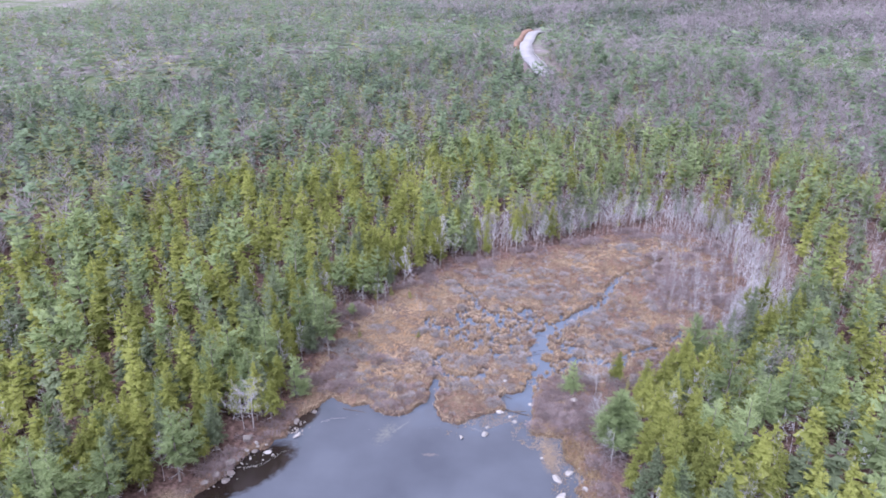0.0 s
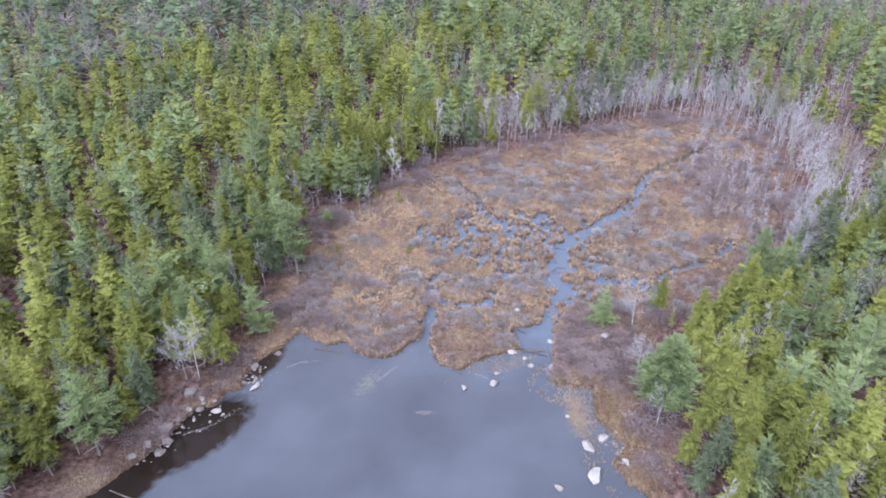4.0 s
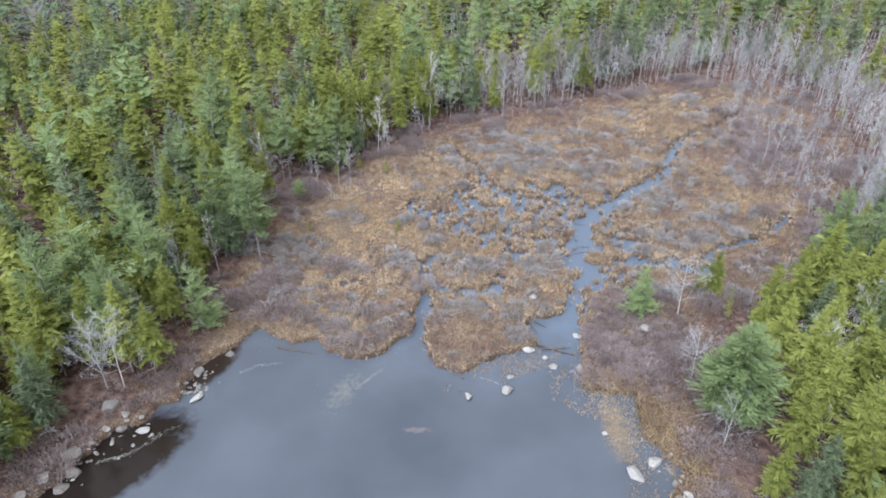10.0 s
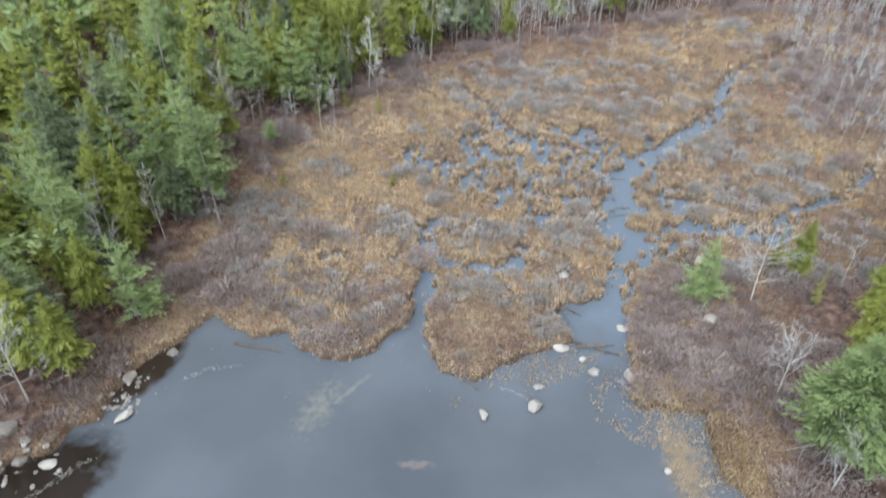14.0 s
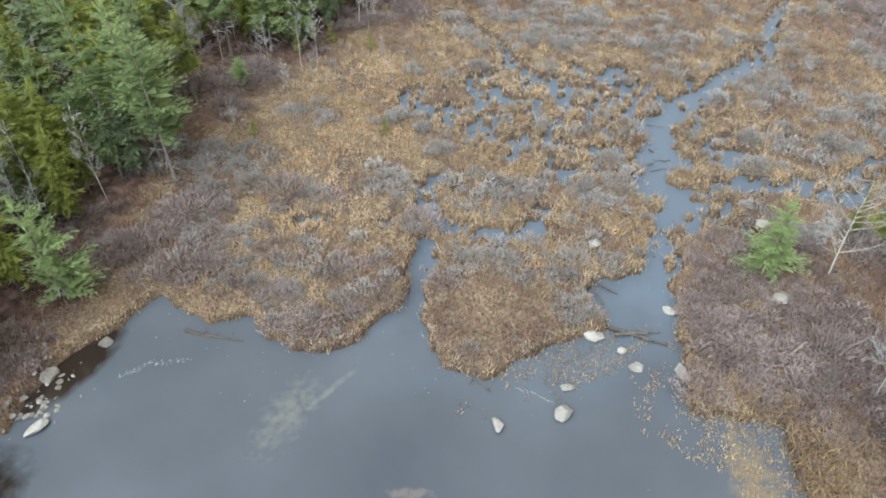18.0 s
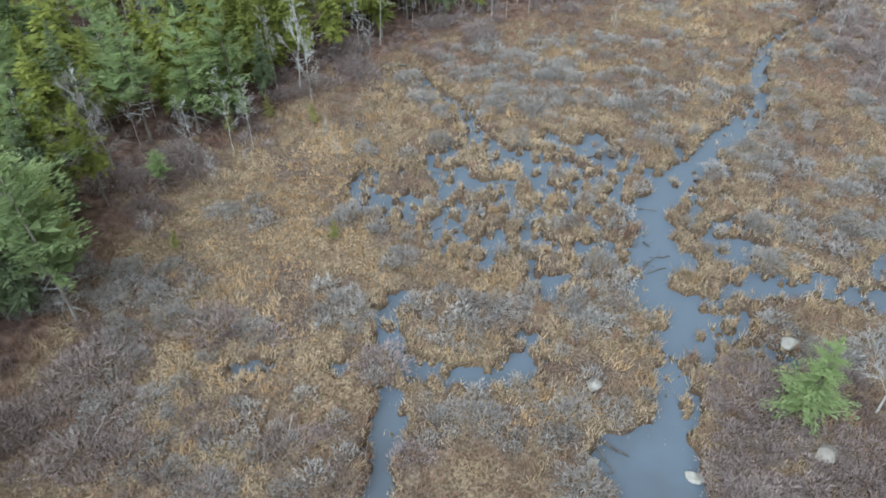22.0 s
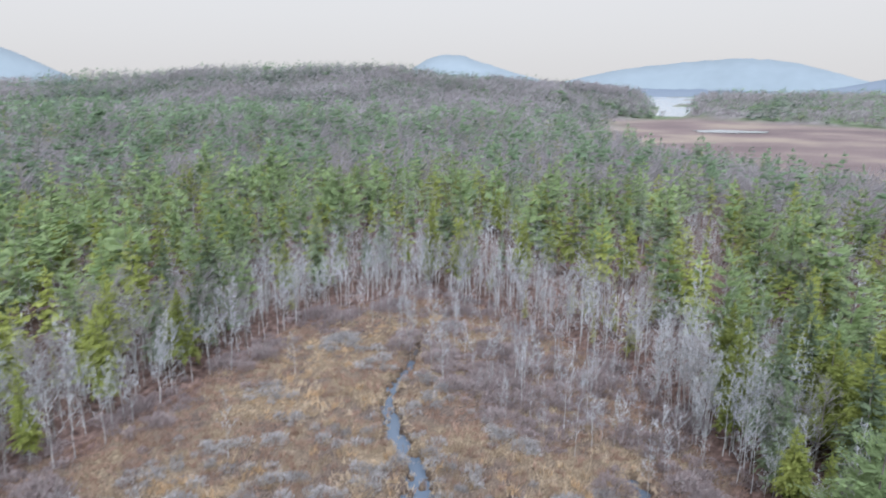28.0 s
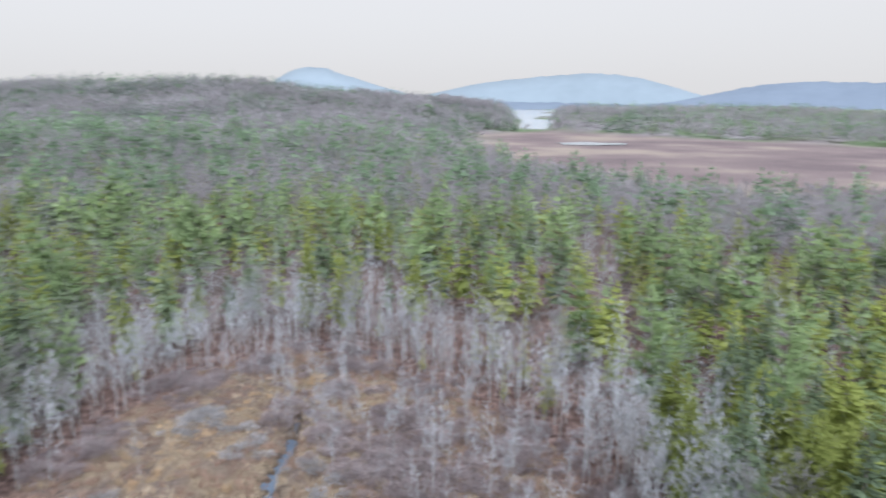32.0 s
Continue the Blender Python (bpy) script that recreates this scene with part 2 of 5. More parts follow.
def water_material():
    m = bpy.data.materials.new("dark_pond_water")
    m.use_nodes = True
    n, l = m.node_tree.nodes, m.node_tree.links
    b = n["Principled BSDF"]
    b.inputs["Roughness"].default_value = 0.06
    b.inputs["IOR"].default_value = 1.33
    geo = n.new("ShaderNodeNewGeometry")
    t = n.new("ShaderNodeTexNoise")
    t.inputs["Scale"].default_value, t.inputs["Detail"].default_value = 0.07, 5
    l.new(geo.outputs["Position"], t.inputs["Vector"])
    r = n.new("ShaderNodeValToRGB")
    e = r.color_ramp.elements
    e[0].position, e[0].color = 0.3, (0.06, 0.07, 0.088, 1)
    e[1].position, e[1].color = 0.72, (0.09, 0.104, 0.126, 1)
    l.new(t.outputs[0], r.inputs[0])

    def blotch(colour, under, x, y, angle, long, across, grain, low, high, most):
        """A patch in the water's colour, used for stains and for painted reflections: an ellipse about (x, y), broken
        up by noise.
        """
        place, turn, stretch = n.new("ShaderNodeMapping"), n.new("ShaderNodeMapping"), n.new("ShaderNodeMapping")
        place.inputs["Location"].default_value = (-x, -y, 0)
        l.new(geo.outputs["Position"], place.inputs["Vector"])
        turn.inputs["Rotation"].default_value = (0, 0, radians(-angle))
        l.new(place.outputs[0], turn.inputs["Vector"])
        stretch.inputs["Scale"].default_value = (1 / long, 1 / across, 0)
        l.new(turn.outputs[0], stretch.inputs["Vector"])
        fall, spots = n.new("ShaderNodeTexGradient"), n.new("ShaderNodeTexNoise")
        fall.gradient_type = "SPHERICAL"
        l.new(stretch.outputs[0], fall.inputs["Vector"])
        spots.inputs["Scale"].default_value, spots.inputs["Detail"].default_value = grain, 6
        l.new(geo.outputs["Position"], spots.inputs["Vector"])
        both, cut = n.new("ShaderNodeMath"), n.new("ShaderNodeMapRange")
        both.operation = "MULTIPLY"
        l.new(fall.outputs["Fac"], both.inputs[0])
        l.new(spots.outputs[0], both.inputs[1])
        cut.inputs["From Min"].default_value, cut.inputs["From Max"].default_value, cut.inputs["To Max"].default_value = low, high, most
        l.new(both.outputs[0], cut.inputs["Value"])
        over = n.new("ShaderNodeMixRGB")
        over.inputs[2].default_value = (*colour, 1)
        l.new(cut.outputs[0], over.inputs[0])
        l.new(under, over.inputs[1])
        return over.outputs[0]

    # a pale silt plume spreading from the channel's mouth, peat-brown shallows along the rocky shore with the trees'
    # dark reflection painted in, straw litter under the east bank, the sky's blue reflection painted up the channels
    stains_and_reflections = blotch((0.165, 0.172, 0.15), r.outputs[0], -12.6, 127.0, 76, 7.5, 3.4, 1.6, 0.24, 0.52, 0.5)
    stains_and_reflections = blotch((0.19, 0.195, 0.175), stains_and_reflections, -10.4, 129.2, 57, 4.6, 0.5, 1.6, 0.16, 0.44, 0.4)
    stains_and_reflections = blotch((0.17, 0.15, 0.14), stains_and_reflections, -3.4, 122.6, 5, 3.4, 1.0, 1.9, 0.25, 0.42, 0.5)
    # three patches: brown peat, blackened as the painted mirror image of the bank's trees
    stains_and_reflections = blotch((0.014, 0.010, 0.008), stains_and_reflections, -33.2, 113.5, 55, 11, 5.6, 0.8, 0.05, 0.16, 0.97)
    stains_and_reflections = blotch((0.02, 0.013, 0.009), stains_and_reflections, -29.2, 128.3, 70, 6, 2.6, 0.8, 0.06, 0.2, 0.95)
    stains_and_reflections = blotch((0.014, 0.010, 0.008), stains_and_reflections, -38, 104.5, 55, 7, 4, 0.8, 0.05, 0.16, 0.97)
    stains_and_reflections = blotch((0.2, 0.155, 0.1), stains_and_reflections, 17.5, 126, 100, 9, 3.2, 1.3, 0.2, 0.42, 0.7)
    # bluer water up the channels: sky reflection painted into the base colour
    stains_and_reflections = blotch((0.1, 0.13, 0.174), stains_and_reflections, 15, 178, 60, 60, 42, 0.25, 0.06, 0.22, 0.85)
    l.new(stains_and_reflections, b.inputs["Base Color"])
    w = n.new("ShaderNodeTexNoise")
    w.inputs["Scale"].default_value, w.inputs["Detail"].default_value = 1.6, 3
    l.new(geo.outputs["Position"], w.inputs["Vector"])
    bp = n.new("ShaderNodeBump")
    bp.inputs["Strength"].default_value, bp.inputs["Distance"].default_value = 0.12, 0.05
    l.new(w.outputs[0], bp.inputs["Height"])
    l.new(bp.outputs[0], b.inputs["Normal"])
    return m


def lake_material():
    m = bpy.data.materials.new("rippled_lake_water")
    m.use_nodes = True
    n, l = m.node_tree.nodes, m.node_tree.links
    b = n["Principled BSDF"]
    b.inputs["Base Color"].default_value = (0.34, 0.36, 0.37, 1)
    b.inputs["Roughness"].default_value = 0.12
    b.inputs["IOR"].default_value = 1.33
    geo, w, bp = n.new("ShaderNodeNewGeometry"), n.new("ShaderNodeTexNoise"), n.new("ShaderNodeBump")
    w.inputs["Scale"].default_value, w.inputs["Detail"].default_value = 0.35, 4
    l.new(geo.outputs["Position"], w.inputs["Vector"])
    bp.inputs["Strength"].default_value, bp.inputs["Distance"].default_value = 0.5, 0.4
    l.new(w.outputs[0], bp.inputs["Height"])
    l.new(bp.outputs[0], b.inputs["Normal"])
    return m


GROUND, WATER, LAKE = ground_material(), water_material(), lake_material()


# ---- plan of the land, in metres ----
POND = [(-60, 78), (-48, 93), (-42, 101), (-38, 108.3), (-36.4, 111.5), (-35.7, 115), (-34.7, 118.3), (-32.3, 119), (-32, 121.5), (-30.2, 122.8), (-30.8, 126), (-30, 129.5), (-28, 131.8), (-26, 136.5), (-24, 135), (-21, 134),
        (-18, 135.3), (-16, 133), (-12, 132.3), (-9, 134.5), (-7.2, 138), (-6.2, 144), (-5.2, 138), (-5, 135.8), (-3, 132.8), (0, 131.6),
        (2, 133.2), (5, 136), (9, 138), (7.2, 141), (8, 143.4), (12, 144.3), (13.4, 147), (14, 142), (14.2, 136), (14.3, 131.2), (17, 131.3),
        (19.8, 131), (20.3, 125), (24, 121), (22, 117.5), (26, 113), (27, 104), (33, 86), (37, 66), (34, 48), (25, 34), (6, 27), (-20, 26), (-42, 36), (-57, 56)]
MEADOW = [(-45, 33), (-61, 54), (-65, 78), (-50, 94), (-41, 108), (-35, 118), (-33.5, 128), (-35, 140), (-33, 150), (-32, 162), (-33, 172), (-27, 178), (-22, 189),
          (-14.5, 197), (-6, 206.5), (5, 211), (17, 219), (28, 228), (44, 236), (57, 237), (64, 226), (66, 205), (62, 190), (56, 176), (49, 161),
          (40, 155), (31, 148), (26.5, 137), (25, 127), (27, 118), (31, 106), (38, 86), (42, 68), (38, 46), (28, 30), (7, 22), (-21, 21)]
# channels: width and the line they follow
MAIN_CHANNEL = [
    (2.2, [(13.4, 145), (13.5, 148)]),
    (1.0, [(13.5, 148), (14.2, 150.5)]),
    (4.2, [(15.2, 151.8), (15.6, 154.1), (15.0, 157.1)]),
    (6.6, [(15.0, 157.1), (14.9, 161.5)]),
    (4.8, [(14.9, 161.5), (14.9, 165.2), (14.8, 168.7), (16.7, 172)]),
    (2.8, [(16.7, 172), (18.8, 173.9), (21.3, 176), (22.8, 178.9)]),
    (3.0, [(22.8, 178.9), (24.8, 180.8), (27.6, 184.7)]),
    (1.6, [(27.6, 184.7), (30, 189), (31.4, 196), (34.5, 203)]),
    (0.9, [(34.5, 203), (38, 208), (41.5, 210.7)]),
    (0.6, [(41.5, 210.7), (46.3, 216.2), (50, 219)]),
    (1.0, [(18.9, 177.8), (20.1, 174.7)]),
]
SOUTH_LEADS = [
    (1.5, [(-6.2, 141), (-6.2, 145)]),
    (1.5, [(-5, 148), (-7, 150), (-7.9, 153), (-6.8, 154.6)]),
    (1.4, [(-5, 148), (-1, 147), (3, 148), (3.2, 151)]),
    (0.8, [(-18, 146.5), (-15.5, 147.3)]),
    (0.6, [(-11, 147.5), (-9.6, 147.3)]),
    (1.2, [(17.7, 154.4), (19.7, 154.3), (19, 152.1), (20.5, 150.9), (22.4, 150.7)]),
]
WEST_LEADS = [
    (0.8, [(-9.1, 191.9), (-11.5, 193.6), (-13.6, 192.2)]),
    (0.6, [(-14.8, 188.4), (-12.4, 186.4)]),
    (0.9, [(-9.1, 191.9), (-7.4, 189.2), (-4.8, 186.3)]),
    (1.3, [(-4.8, 186.3), (-3.5, 184.2), (-2.8, 181.7), (-1.5, 179.2), (1, 176.3)]),
    (1.7, [(1, 176.3), (4.2, 174.6), (7, 174.6), (9.1, 176)]),
    (2.4, [(10.7, 179.5), (10, 176.5), (12.6, 175.1)]),
    (1.7, [(12.6, 175.1), (14.1, 172.6), (15.4, 170.9)]),
    (1.6, [(-4.1, 176.4), (-5.4, 175.2), (-5.7, 173), (-4.3, 171.4)]),
    (1.2, [(-4.3, 171.4), (-2.2, 170), (-0.1, 170.8), (1.8, 171.7), (4.1, 173.9)]),
    (1.9, [(-11.9, 171.3), (-12.6, 169), (-12, 166.8)]),
    (1.3, [(-12, 166.8), (-9.9, 166.3), (-7.9, 165.8), (-6.7, 164.6), (-5.3, 163.1), (-4.4, 162.6)]),
]
MIDDLE_LEADS = [
    (1.7, [(4.1, 173.5), (4.7, 170.8), (6.3, 168.8), (7.2, 166.9)]),
    (1.0, [(0.6, 169.1), (2.1, 167.4), (3, 166.1)]),
    (1.1, [(-3.7, 167.8), (-3.9, 165.6), (-2.9, 163.3), (-0.9, 161.8), (0.2, 160.6), (-0.2, 159.2)]),
    (1.3, [(1.4, 162.5), (3.3, 163.2), (5.2, 162.2), (6, 160.8), (6.2, 158.8), (4.9, 156.5)]),
    (1.2, [(8.2, 162), (9.2, 162.7), (10.9, 163.6), (12.6, 165)]),
    (1.5, [(7, 169.5), (9.5, 168.6), (13, 168.4)]),
]
EAST_LEADS = [
    (2.5, [(16.5, 163), (17.8, 162), (20.7, 164.3), (21.2, 161), (21.3, 158.4)]),
    (2.3, [(16, 158.6), (19, 158), (22.9, 157.9), (25.5, 158.4), (27.6, 158.9), (29, 157.7), (31.2, 156.9)]),
    (1.3, [(31.2, 156.9), (32.5, 158.6), (32.7, 160.8), (35.1, 163.5), (37.2, 165.2), (39.8, 166.2), (42.2, 167.7), (47, 175)]),
]
CHANNELS = MAIN_CHANNEL + SOUTH_LEADS + WEST_LEADS + MIDDLE_LEADS + EAST_LEADS
# tussocks standing in the open water: x, y, radius
TUSSOCKS = [(16.2, 158.2, 1.25), (18.9, 159.6, 1.4), (17.1, 166.4, 0.9), (16.8, 164.2, 0.8), (17.6, 163, 0.8), (10.9, 166.6, 1.3), (11.6, 163.9, 1.1),
            (18.4, 162, 0.8), (9.6, 159.6, 1.0), (5.6, 159.8, 1.2), (1.8, 173.0, 1.1), (6.6, 171.9, 0.9), (6.2, 168.6, 1.1), (8.6, 167.8, 0.9), (14.0, 171.4, 1.4)]


def inside_distance(poly, x, y):
    """The distance to the outline, below zero inside it."""
    best, within = np.full(x.shape, 1e9), np.zeros(x.shape, bool)
    for (x0, y0), (x1, y1) in zip(poly, poly[1:] + poly[:1]):
        dx, dy = x1 - x0, y1 - y0
        t = np.clip(((x - x0) * dx + (y - y0) * dy) / (dx * dx + dy * dy), 0, 1)
        best = np.minimum(best, np.hypot(x - x0 - t * dx, y - y0 - t * dy))
        crossing = (y0 > y) != (y1 > y)
        within ^= crossing & (x < x0 + (y - y0) * dx / (dy if dy else 1e-9))
    return np.where(within, -best, best)


def line_distance(line, x, y):
    best = np.full(x.shape, 1e9)
    for (x0, y0), (x1, y1) in zip(line, line[1:]):
        dx, dy = x1 - x0, y1 - y0
        t = np.clip(((x - x0) * dx + (y - y0) * dy) / (dx * dx + dy * dy), 0, 1)
        best = np.minimum(best, np.hypot(x - x0 - t * dx, y - y0 - t * dy))
    return best


def ripple(x, y, size, seed=0):
    """Smooth unevenness between about -1 and 1, made of waves."""
    r = np.random.default_rng(seed)
    out = np.zeros(x.shape)
    for k in range(9):
        a, s, p = r.uniform(0, math.tau), size * r.uniform(0.55, 1.6), r.uniform(0, math.tau)
        out += np.sin((x * math.cos(a) + y * math.sin(a)) * math.tau / s + p)
    return out / 3.6


def cells(x, y, step, seed):
    """For each place the distance to the nearest of scattered centres, and that centre's own random share."""
    gi, gj = np.floor(x / step), np.floor(y / step)
    best, own = np.full(x.shape, 1e9), np.zeros(x.shape)
    chance = lambda i, j, k: np.mod(np.sin(i * 127.1 + j * 311.7 + k * 74.7 + seed * 19.3) * 43758.5453, 1.0)
    for di in (-1, 0, 1):
        for dj in (-1, 0, 1):
            i, j = gi + di, gj + dj
            d = np.hypot(x - (i + chance(i, j, 1)) * step, y - (j + chance(i, j, 2)) * step)
            nearer = d < best
            best = np.where(nearer, d, best)
            own = np.where(nearer, chance(i, j, 3), own)
    return best, own


def water_edge(x, y):
    """Below zero in the water of pond and channels, above on land, in metres from the bank."""
    d = inside_distance(POND, x, y) + 0.25 * ripple(x, y, 2.6, 1)
    near = (x > -30) & (x < 60) & (y > 136) & (y < 226)
    xs, ys = x[near], y[near]
    c = np.full(xs.shape, 1e9)
    wob = 0.30 * ripple(xs, ys, 2.6, 2) + 0.34 * ripple(xs, ys, 1.5, 3) + 0.24 * ripple(xs, ys, 0.9, 4)
    for width, line in CHANNELS:
        c = np.minimum(c, line_distance(line, xs, ys) - width / 2 - 0.38)
    # a wet middle, all tussocks and leads
    q = np.hypot((xs - 7) / 19, (ys - 169) / 12.5)
    islet, size = cells(xs, ys, 2.1, 5)
    leads = np.where(q < 1, 0.3 + 0.8 * size - islet + 0.4 * ripple(xs, ys, 7, 6) + 2.0 * np.clip(q - 0.65, 0, 1) + 0.5 * wob, 9)
    c = np.minimum(c + wob, leads)
    # small hummocks standing off the banks
    speck, size = cells(xs, ys, 1.5, 8)
    c = np.where(c > -1.5, np.maximum(c, np.where(ys < 178, 0.66, 0.4) * size - 0.02 - speck), c)
    for tx, ty, tr in TUSSOCKS:
        c = np.maximum(c, tr + 0.25 * wob - np.hypot(xs - tx, ys - ty))
    d = d.copy()
    d[near] = np.minimum(d[near], c)
    return d


def bump_at(x, y, cx, cy, sx, sy, turn=0.0):
    a = radians(turn)
    u, v = (x - cx) * math.cos(a) + (y - cy) * math.sin(a), -(x - cx) * math.sin(a) + (y - cy) * math.cos(a)
    return np.exp(-0.5 * ((u / sx) ** 2 + (v / sy) ** 2))


FEN = [(510, 620), (592, 674), (676, 684), (690, 615), (680, 520), (690, 350), (640, 60), (340, 80), (278, 205), (236, 262), (256, 345), (310, 430), (410, 540)]


def fen_distance(x, y):
    """The wide brown fen far off, below zero inside."""
    return (inside_distance(FEN, x, y) + 14 * ripple(x, y, 120, 15)) / 300


def lake_distance(x, y):
    """The far lake: a narrow mouth at the fen that widens away from it."""
    u = (x - 1250) * 0.75 + (y - 1170) * 0.66
    v = -(x - 1250) * 0.66 + (y - 1170) * 0.75 + 14 * np.sin(u / 90)
    return np.maximum(np.abs(u) / 690, np.abs(v) / (22 + 120 * np.clip((u + 640) / 1240, 0, 1.1) ** 1.25)) - 1


def land(x, y):
    """The height of the dry land far and near, with no banks."""
    edge = inside_distance(MEADOW, x, y)
    out = np.clip(edge, 0, None)
    z = 0.42 + 1.6 * (1 - np.exp(-out / 25)) + 0.35 * ripple(x, y, 24, 11) * np.clip(out / 15, 0, 1)
    z += 13 * bump_at(x, y, -40, 560, 260, 130) + 3 * ripple(x, y, 170, 12) * np.clip((out - 60) / 200, 0, 1)
    z += 44 * bump_at(x, y, 330, 930, 260, 140, -22) + 9 * bump_at(x, y, -150, 1000, 300, 160)
    z += 10 * bump_at(x, y, 1000, 620, 330, 120, -30) + 9 * bump_at(x, y, 1500, 700, 500, 200)
    z = z * np.clip(fen_distance(x, y) * 4 + 0.02, 0.0, 1) + 0.25
    lake = lake_distance(x, y)
    z = np.where(lake < 0.6, z * np.clip(lake * 1.6, 0, 1), z)
    return np.where(lake < 0, -1.0, z)


def ground_height(x, y):
    x, y = np.asarray(x, float), np.asarray(y, float)
    shape = x.shape
    x, y = x.ravel(), y.ravel()
    z = land(x, y)
    d = water_edge(x, y)
    near = np.clip((300 - np.abs(x)) / 100, 0, 1)
    z = z + near * (0.16 * ripple(x, y, 2.4, 21) + 0.13 * ripple(x, y, 1.2, 22))
    bank = np.clip((d + 0.2) / 0.42, 0, 1)
    z = np.where(d < 0.25, -0.6 + (z + 0.6) * bank, z)
    return z.reshape(shape)


def axis(stretches, far_low, far_high, grow=1.09):
    """Places of the ground's corners along one side: stretches of (from, to, step), then growing steps to the far ends."""
    inner = [v for a, b, step in stretches for v in np.arange(a, b - step / 2, step)] + [stretches[-1][1]]
    s, v = stretches[-1][2], inner[-1]
    up = []
    while v < far_high:
        s *= grow
        v += s
        up.append(min(v, far_high))
    s, v, down = stretches[0][2], inner[0], []
    while v > far_low:
        s *= grow
        v -= s
        down.append(max(v, far_low))
    return np.array(down[::-1] + inner + up)


def mesh_of(name, verts, faces, material_list, index=None, smooth=False):
    """One mesh from arrays of corners and of triangles or quads."""
    me = bpy.data.meshes.new(name)
    k = faces.shape[1]
    me.vertices.add(len(verts))
    me.vertices.foreach_set("co", np.ascontiguousarray(verts, dtype=np.float32).ravel())
    me.loops.add(faces.size)
    me.loops.foreach_set("vertex_index", np.ascontiguousarray(faces, dtype=np.int32).ravel())
    me.polygons.add(len(faces))
    me.polygons.foreach_set("loop_start", np.arange(0, faces.size, k, dtype=np.int32))
    for m in material_list:
        me.materials.append(m)
    if index is not None:
        me.polygons.foreach_set("material_index", np.ascontiguousarray(index, dtype=np.int32))
    if smooth:
        me.polygons.foreach_set("use_smooth", np.ones(len(faces), dtype=bool))
    me.update(calc_edges=True)
    return me


# ---- the ground, one sheet to the horizon ----
gx, gy = axis([(-66, -42, 1.5), (-42, -16, 0.6), (-16, 36, 0.3), (36, 68, 0.6)], -4600, 4600), axis([(25, 100, 1.5), (100, 130, 0.6), (130, 192, 0.3), (192, 238, 0.6)], -900, 4700)
X, Y = np.meshgrid(gx, gy)
Zg = ground_height(X, Y)
nx, ny = len(gx), len(gy)
corner = (np.arange(ny - 1)[:, None] * nx + np.arange(nx - 1)[None, :]).ravel()
quads = np.stack([corner, corner + 1, corner + nx + 1, corner + nx], 1)
ground_mesh = mesh_of("ground", np.stack([X.ravel(), Y.ravel(), Zg.ravel()], 1), quads, [GROUND], smooth=True)
fx, fy = X.ravel(), Y.ravel()
edge_of = inside_distance(MEADOW, fx, fy) + 2.0 * ripple(fx, fy, 9, 31)
fen_of = fen_distance(fx, fy)
zones = {
    "woods": np.clip(0.5 + edge_of / 3, 0, 1),
    "distant": np.clip((inside_distance(MEADOW, fx, fy) - 110) / 260, 0, 1),
    "fen": np.clip(0.5 - fen_of * 10, 0, 1),
    "wet": np.clip((0.22 - water_edge(fx, fy)) / 0.35, 0, 1) * (np.abs(fx) < 200),
}
for key, values in zones.items():
    ground_mesh.attributes.new(key, "FLOAT", "POINT").data.foreach_set("value", values.astype(np.float32))
tagged(new("ground", ground_mesh), "tan and rust marsh ground rising into wooded hills", "ground", kind="structure")


def flat_sheet(name, x0, y0, x1, y1, z, mat):
    v = np.array([(x0, y0, z), (x1, y0, z), (x1, y1, z), (x0, y1, z)])
    return new(name, mesh_of(name, v, np.array([[0, 1, 2, 3]]), [mat]))


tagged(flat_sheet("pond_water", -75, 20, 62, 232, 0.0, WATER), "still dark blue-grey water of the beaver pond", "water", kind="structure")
tagged(flat_sheet("lake_water", 560, 560, 2300, 2300, -0.2, LAKE), "pale far lake between wooded shores", "water", kind="structure")


# ---- trees: shapes made of many small sprays ----
class Soup:
    """Collects triangles for one mesh, each set with a material."""

    def __init__(self):
        self.v, self.f, self.n = [], [], 0

    def tris(self, a):
        a = np.asarray(a, float).reshape(-1, 3)
        self.v.append(a)
        self.n += len(a)

    def tube(self, points, radii, sides=5):
        rings = []
        for i, (p, r) in enumerate(zip(points, radii)):
            p = np.asarray(p, float)
            q = np.asarray(points[min(i + 1, len(points) - 1)], float) - np.asarray(points[max(i - 1, 0)], float)
            q = q / (np.linalg.norm(q) + 1e-9)
            s = np.cross(q, (0.31, 0.95, 0.05))
            s /= np.linalg.norm(s) + 1e-9
            w = np.cross(q, s)
            a = np.arange(sides) * math.tau / sides
            rings.append(p + r * (np.cos(a)[:, None] * s + np.sin(a)[:, None] * w))
        out = []
        for lo, hi in zip(rings, rings[1:]):
            for k in range(sides):
                j = (k + 1) % sides
                out += [lo[k], lo[j], hi[j], lo[k], hi[j], hi[k]]
        self.tris(out)

    def mesh(self, name, mat, smooth=False):
        v = np.concatenate(self.v)
        return mesh_of(name, v, np.arange(len(v)).reshape(-1, 3), [mat], smooth=smooth)

    def array(self):
        return np.concatenate(self.v)


